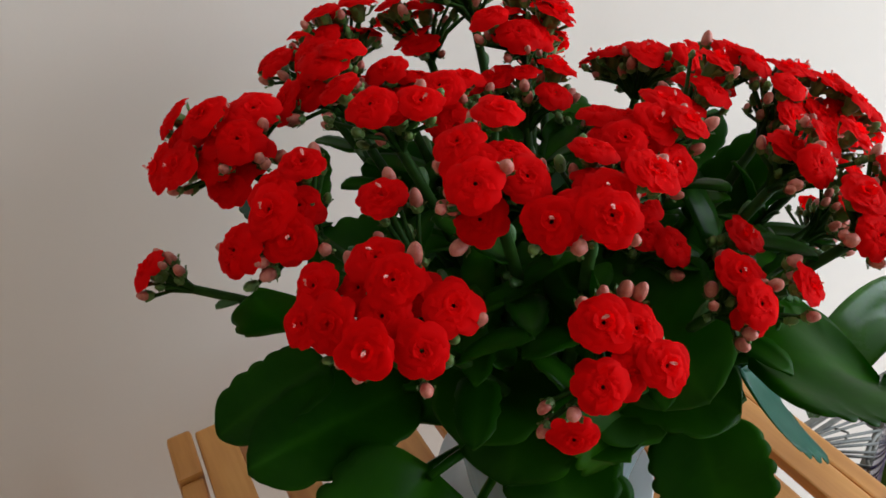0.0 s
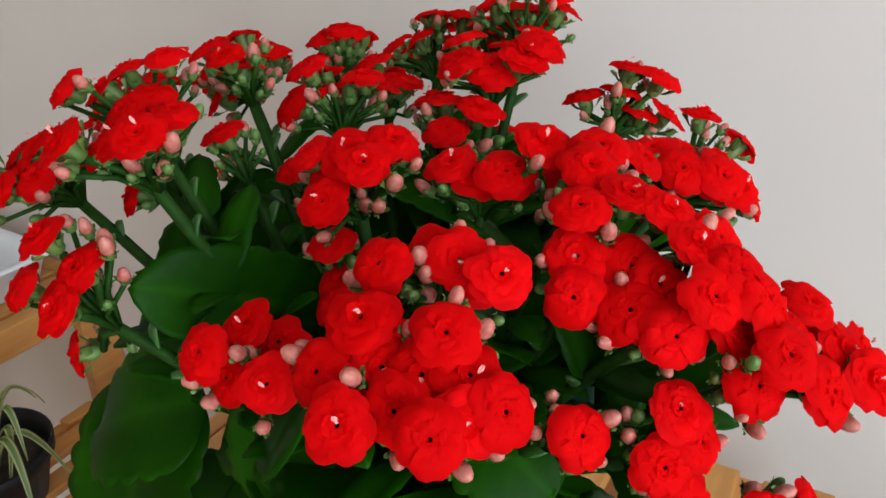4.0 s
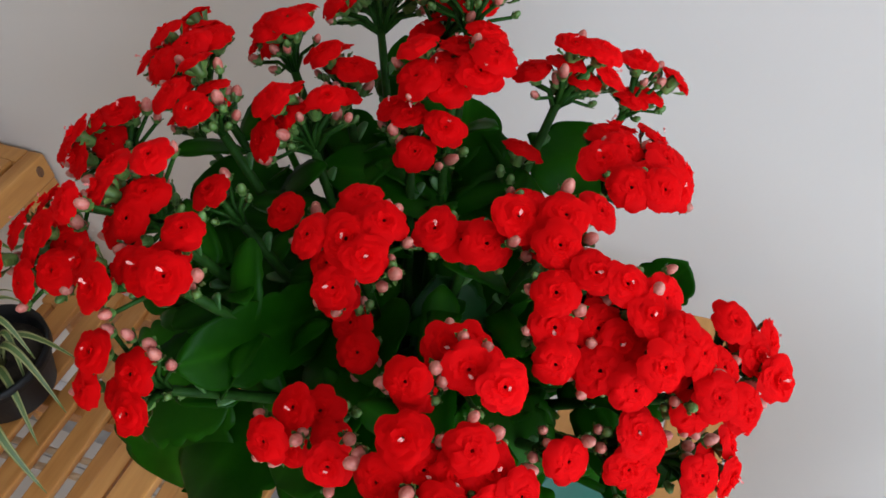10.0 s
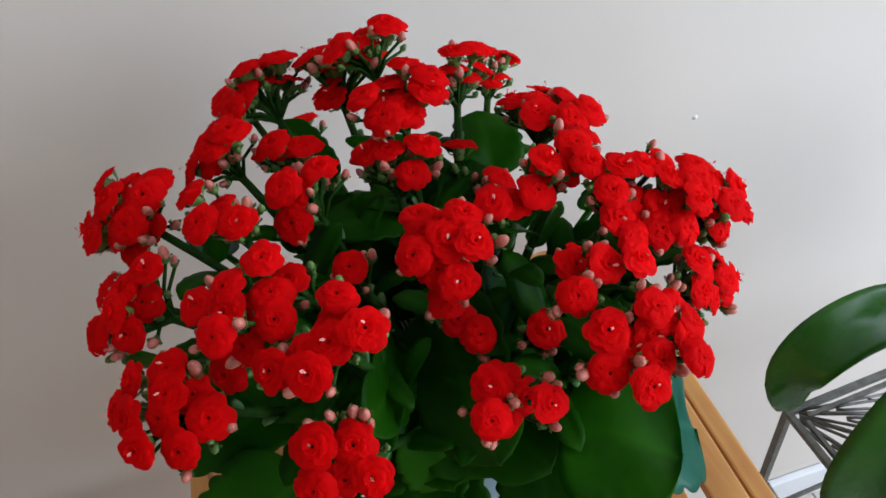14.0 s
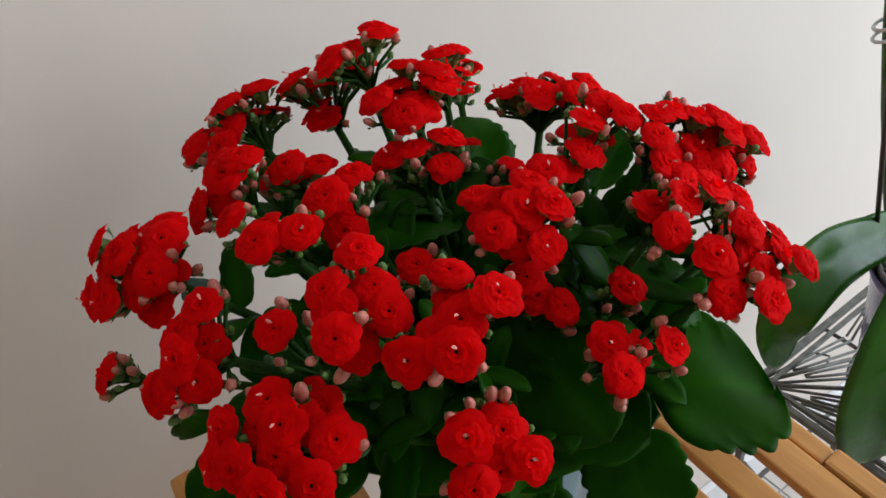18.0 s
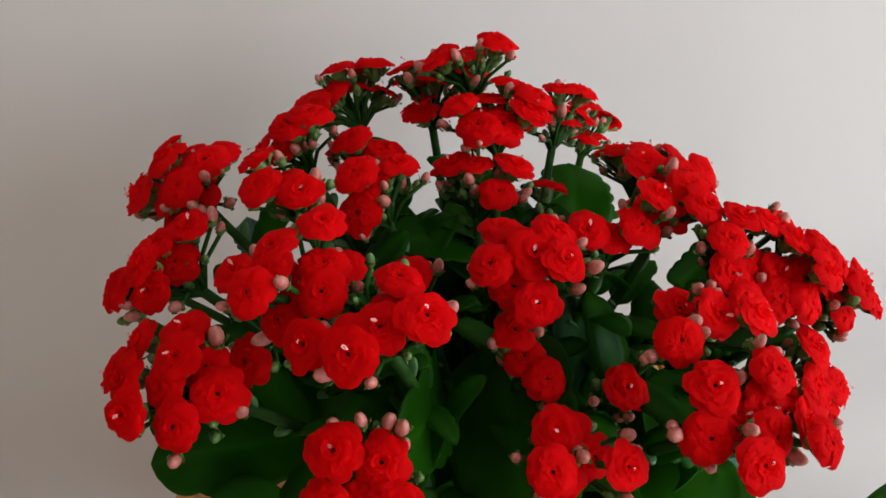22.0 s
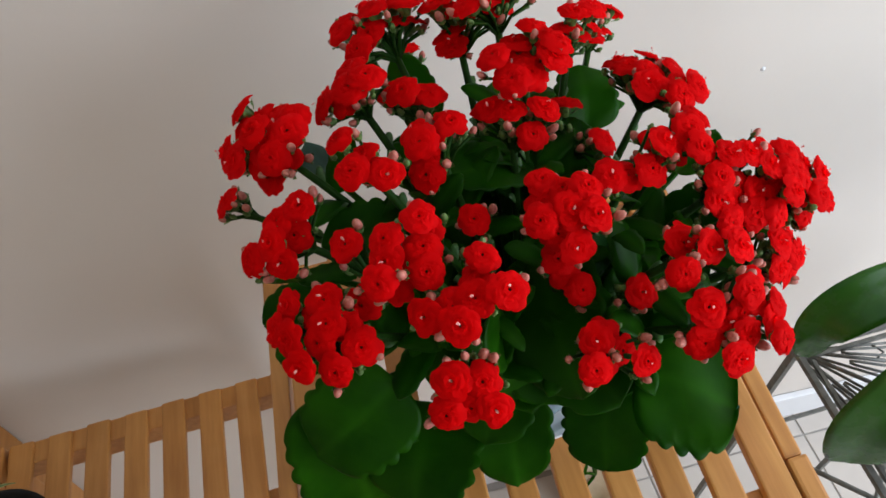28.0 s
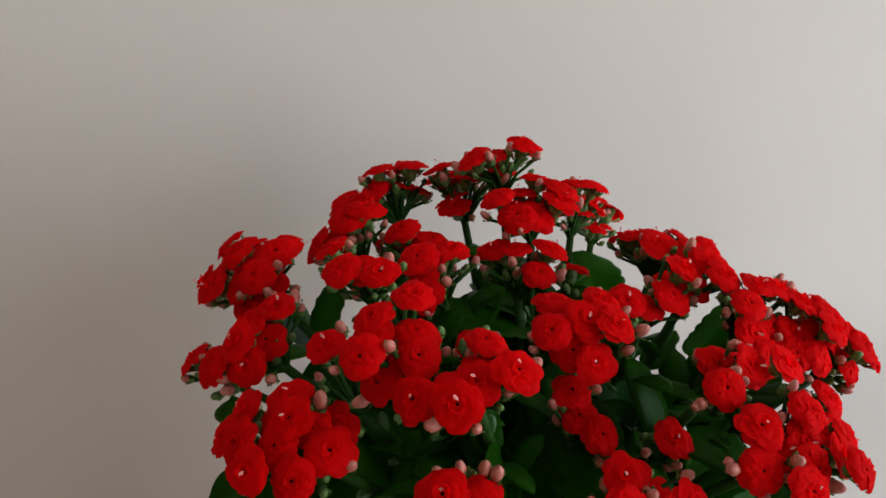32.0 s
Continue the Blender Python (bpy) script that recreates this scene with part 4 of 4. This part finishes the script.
c4 = [Vector((MX, MY, MZ)), Vector((MX + MS, MY + 0.006, MZ)), Vector((MX + MS - 0.003, MY - MS, MZ)), Vector((MX - 0.003, MY - MS, MZ))]
low = Vector((0, 0, 0.25 - MZ))
for k in range(4):
    a, b = c4[k], c4[(k + 1) % 4]
    e1, e2 = (b - a).normalized(), (c4[k - 1] - a).normalized()
    bar("rim_bar", a + e1 * 0.004, b - e1 * 0.004, 0.0075, 0.0075)
    inset = e2 * 0.0115
    bar("inner_rim_bar", a + e1 * 0.016 + inset, b - e1 * 0.016 + inset, 0.0050, 0.0060)
    bar("leg", (a.x, a.y, FLOOR + 0.002), a + Vector((0, 0, 0.0037)), 0.0085, 0.0085)
    diag = (e1 + e2).normalized()
    # long rods that spread from the corner
    for q, (deg, reach, r) in enumerate(((11, 0.135, 0.0016), (24, 0.120, 0.0024), (37, 0.135, 0.0018), (45, 0.150, 0.0026), (53, 0.135, 0.0018), (66, 0.120, 0.0024), (79, 0.135, 0.0016))):
        d = e1 * math.cos(radians(deg)) + e2 * math.sin(radians(deg))
        rod("fan_rod", [a + d * 0.012, a + d * reach], r, 6)
    # forked rods between them, each fork joined at its root
    for deg, root in ((17, 0.052), (30.5, 0.060), (59.5, 0.060), (73, 0.052)):
        d = e1 * math.cos(radians(deg)) + e2 * math.sin(radians(deg))
        n = Vector((0, 0, 1)).cross(d)
        for sgn in (-1, 1):
            rod("fork_rod", [a + d * root + n * sgn * 0.0012, a + d * (root + 0.008) + n * sgn * 0.0028, a + d * 0.138 + n * sgn * 0.0075], 0.0017, 6)
    # cross ties at mid reach
    for deg0, deg1, reach in ((11, 24, 0.090), (66, 79, 0.090)):
        d0 = e1 * math.cos(radians(deg0)) + e2 * math.sin(radians(deg0))
        d1 = e1 * math.cos(radians(deg1)) + e2 * math.sin(radians(deg1))
        rod("tie_rod", [a + d0 * reach, a + (d0 + d1) * 0.5 * (reach + 0.012), a + d1 * reach], 0.0014, 6)
    bar("stretcher", a + low + e1 * 0.006, b + low - e1 * 0.006, 0.0055, 0.0055)
    # scrolled brace with a ball at its end
    foot = a + diag * 0.105 + Vector((0, 0, 0.235 - MZ))
    rod("brace", [a + diag * 0.006 + Vector((0, 0, 0.34 - MZ)), a + diag * 0.040 + Vector((0, 0, 0.285 - MZ)), a + diag * 0.075 + Vector((0, 0, 0.255 - MZ)), foot], 0.0042)
    bm = bmesh.new()
    bmesh.ops.create_uvsphere(bm, u_segments=14, v_segments=9, radius=0.0095, matrix=Matrix.Translation(foot))
    part("ball", bm, IRON, metal)
ring = c4[0].lerp(c4[2], 0.5)
for k in range(2):
    rod("cross_stretcher", [c4[k] + low, c4[k + 2] + low + Vector((0, 0, 0.006 * k))], 0.0038)
    rod("support_rod", [c4[k].lerp(c4[(k + 1) % 4], 0.5) + Vector((0, 0, -0.007)), c4[(k + 2) % 4].lerp(c4[(k + 3) % 4], 0.5) + Vector((0, 0, -0.007 - 0.004 * k))], 0.0024)
rod("support_ring", [ring + Vector((0.09 * math.cos(a), 0.09 * math.sin(a), -0.003)) for a in (2 * math.pi * k / 40 for k in range(41))], 0.0026)

# ---- orchid ----
OP = Vector((0.647, 0.170, 0))
RIM = 0.700
orchid_pot = thing("orchid_pot", "tall purple glazed orchid pot on the metal stand", "flower pot")
part("pot_body", lathe(bmesh.new(), [(0.001, MZ + 0.005), (0.046, MZ + 0.005), (0.049, MZ + 0.012), (0.062, RIM - 0.020), (0.066, RIM - 0.010), (0.0685, RIM - 0.002), (0.0675, RIM), (0.0650, RIM - 0.002), (0.061, RIM - 0.014), (0.052, 0.60)], 56, OP), PURPLE, orchid_pot)
part("bark", lathe(bmesh.new(), [(0.0005, RIM - 0.030), (0.03, RIM - 0.027), (0.0580, RIM - 0.034), (0.054, 0.64), (0.001, 0.63)], 28, OP), SOIL, orchid_pot)
liner = thing("pot_liner", "clear plastic liner standing up inside the orchid pot", "pot liner")
part("sleeve", lathe(bmesh.new(), [(0.0535, 0.655), (0.0600, RIM + 0.004), (0.0612, RIM + 0.005), (0.0608, RIM + 0.0035), (0.0545, 0.655)], 48, OP), PLASTIC, liner)
orchid = thing("orchid", "orchid with broad glossy green leaves, grey roots and a staked stem", "house plant")


def orchid_leaf(pts, width, hint, fold=0.18, thick=0.0022):
    """A thick leathery strap leaf with a sunken midrib along the points."""
    pts = [Vector(p) for p in pts]
    bm, n, tops, lows = bmesh.new(), 26, [], []
    seg = len(pts) - 1

    def at(t):
        f = min(t * seg, seg - 1e-6)
        i = int(f)
        p0, p1, p2, p3 = pts[max(i - 1, 0)], pts[i], pts[i + 1], pts[min(i + 2, seg)]
        s = f - i
        return 0.5 * ((2 * p1) + (p2 - p0) * s + (2 * p0 - 5 * p1 + 4 * p2 - p3) * s * s + (3 * p1 - p0 - 3 * p2 + p3) * s ** 3)

    for i in range(n + 1):
        u = i / n
        p, d = at(u), (at(min(u + 0.02, 1)) - at(max(u - 0.02, 0))).normalized()
        s = d.cross(Vector(hint)).normalized()
        up = s.cross(d)
        w = 0.5 * width * max(0.02, (1 - max(0, (u - 0.55) / 0.45) ** 2.4) ** 0.5 * (0.45 + 0.55 * min(1, u * 2.2) ** 0.8))
        a, b = [], []
        for j in range(9):
            v = j / 4 - 1
            q = p + s * (v * w) + up * (fold * w * (abs(v) ** 1.5) - 0.05 * w * math.exp(-(6 * v) ** 2))
            t = thick * (1 - 0.8 * abs(v) ** 4)
            a.append(bm.verts.new(q + up * t / 2)), b.append(bm.verts.new(q - up * t / 2))
        tops.append(a), lows.append(b)
    for i in range(n):
        for j in range(8):
            bm.faces.new((tops[i][j], tops[i][j + 1], tops[i + 1][j + 1], tops[i + 1][j]))
            bm.faces.new((lows[i][j], lows[i + 1][j], lows[i + 1][j + 1], lows[i][j + 1]))
        bm.faces.new((tops[i][0], tops[i + 1][0], lows[i + 1][0], lows[i][0]))
        bm.faces.new((tops[i][8], lows[i][8], lows[i + 1][8], tops[i + 1][8]))
    bm.faces.new(tops[-1] + lows[-1][::-1])
    bm.faces.new(tops[0][::-1] + lows[0])
    return bm


root = (OP.x, OP.y, RIM - 0.022)
part("leaf", orchid_leaf([root, (0.618, 0.210, 0.735), (0.570, 0.214, 0.752), (0.515, 0.213, 0.764), (0.474, 0.211, 0.752), (0.457, 0.210, 0.722), (0.467, 0.210, 0.676)], 0.046, (-0.35, -0.55, 0.75)), ORCHID_LEAF, orchid)
part("leaf", orchid_leaf([root, (0.600, 0.170, 0.760), (0.545, 0.145, 0.768), (0.497, 0.132, 0.735), (0.474, 0.128, 0.680), (0.484, 0.128, 0.615)], 0.080, (-0.45, -0.72, 0.5)), ORCHID_LEAF, orchid)
part("leaf", orchid_leaf([root, (0.71, 0.18, 0.755), (0.79, 0.19, 0.745), (0.85, 0.20, 0.68)], 0.085, (0.3, -0.3, 0.9)), ORCHID_LEAF, orchid)
part("leaf", orchid_leaf([root, (0.645, 0.10, 0.745), (0.650, 0.03, 0.72), (0.655, -0.02, 0.65)], 0.075, (0, -0.4, 0.9)), ORCHID_LEAF, orchid)
ROOT = plain("grey_orchid_root", (0.20, 0.21, 0.17), (0.34, 0.34, 0.27), 70, 0.55)
for pts in ([(0.632, 0.215, 0.680), (0.595, 0.222, 0.726), (0.560, 0.226, 0.729), (0.525, 0.228, 0.714), (0.512, 0.229, 0.690)], [(0.628, 0.190, 0.680), (0.602, 0.178, 0.712), (0.590, 0.172, 0.695), (0.588, 0.170, 0.684)],
            [(0.638, 0.180, 0.680), (0.622, 0.160, 0.711), (0.606, 0.152, 0.706), (0.602, 0.150, 0.690)]):
    part("root", tube(bmesh.new(), pts, [0.0026, 0.0026, 0.0025, 0.0023, 0.0012][:len(pts)], 8), ROOT, orchid)
stake = thing("plant_stake", "thin dark plant stake pushed into the orchid pot", "plant stake")
S0, S1 = Vector((0.627, 0.222, 0.640)), Vector((0.512, 0.222, 1.045))
part("pole", tube(bmesh.new(), [S0, S0.lerp(S1, 0.5), S1], 0.0021, 8), STAKE, stake)
stem_pts = [(0.640, 0.205, 0.670), (0.628, 0.226, 0.730), (0.606, 0.232, 0.80), (0.578, 0.232, 0.87), (0.551, 0.230, 0.935), (0.540, 0.229, 0.966), (0.528, 0.226, 1.04)]
part("flower_stem", tube(bmesh.new(), stem_pts, [0.0040, 0.0038, 0.0037, 0.0036, 0.0034, 0.0032, 0.002], 10), STEM, orchid)
for k, (x, y, z) in enumerate([(0.545, 0.227, 0.938), (0.543, 0.227, 0.947)]):
    clip = thing("plant_clip", "clear plastic clip holding the orchid stem to its stake", "plant clip", "clips on the orchid stem")
    part("band", tube(bmesh.new(), [Vector((x, y, z)) + Vector((0.011 * math.cos(a), 0.008 * math.sin(a), 0.001 * math.sin(2 * a))) for a in (2 * math.pi * q / 18 for q in range(19))], 0.0013, 6), PLASTIC, clip)

# ---- wall mark ----
bm = bmesh.new()
lathe(bm, [(0.0002, 0.0016), (0.0010, 0.0014), (0.0016, 0.0006), (0.0026, 0.0003), (0.0032, -0.0004)], 14)
bmesh.ops.transform(bm, matrix=Matrix.Translation((0.516, WALL_Y, 0.800)) @ Matrix.Rotation(math.pi / 2, 4, "X"), verts=bm.verts)
bmesh.ops.recalc_face_normals(bm, faces=bm.faces)
tagged(mesh_ob("wall_nail", bm, WHITE), "small white painted nail head in the wall", "nail")

# ---- floor tiles ----
TS, JX, JY = 0.33, 0.883, 0.381
tile_me = bpy.data.meshes.new("floor_tile")
bm = boxed((0.0018, 0.0018, -0.008), (TS - 0.0018, TS - 0.0018, 0), 0.0015)
bm.to_mesh(tile_me), bm.free()
tile_me.materials.append(TILE)
for i in range(-4, 3):
    for j in range(-6, 0):
        ob = new("floor_tile", tile_me)
        ob.location = (JX + TS * i, JY + TS * j, FLOOR - 0.0005 * ((i * 3 + j * 5) % 2))
        ob.parent = FLOOR_OB
cut = bpy.data.meshes.new("cut_floor_tile")
bm = boxed((0.0018, 0.0018, -0.008), (TS - 0.0018, WALL_Y - JY - 0.018, 0), 0.0015)
bm.to_mesh(cut), bm.free()
cut.materials.append(TILE)
for i in range(-4, 3):
    ob = new("floor_tile", cut)
    ob.location = (JX + TS * i, JY, FLOOR)
    ob.parent = FLOOR_OB
rest = bmesh.new()
for i in range(-9, 4):
    for j in range(-11, 1):
        if -4 <= i < 3 and j >= -6:
            continue
        x, y = JX + TS * i, JY + TS * j
        if x > X1 - 0.01 or x + TS < X0 or y + TS < Y0:
            continue
        box(rest, (max(x + 0.0018, X0), max(y + 0.0018, Y0), FLOOR - 0.008), (min(x + TS - 0.0018, X1), min(y + TS - 0.0018, WALL_Y - 0.016), FLOOR))
far_tiles = part("far_tiles", rest, TILE, FLOOR_OB, smooth=False)
tagged(far_tiles, kind="stuff")
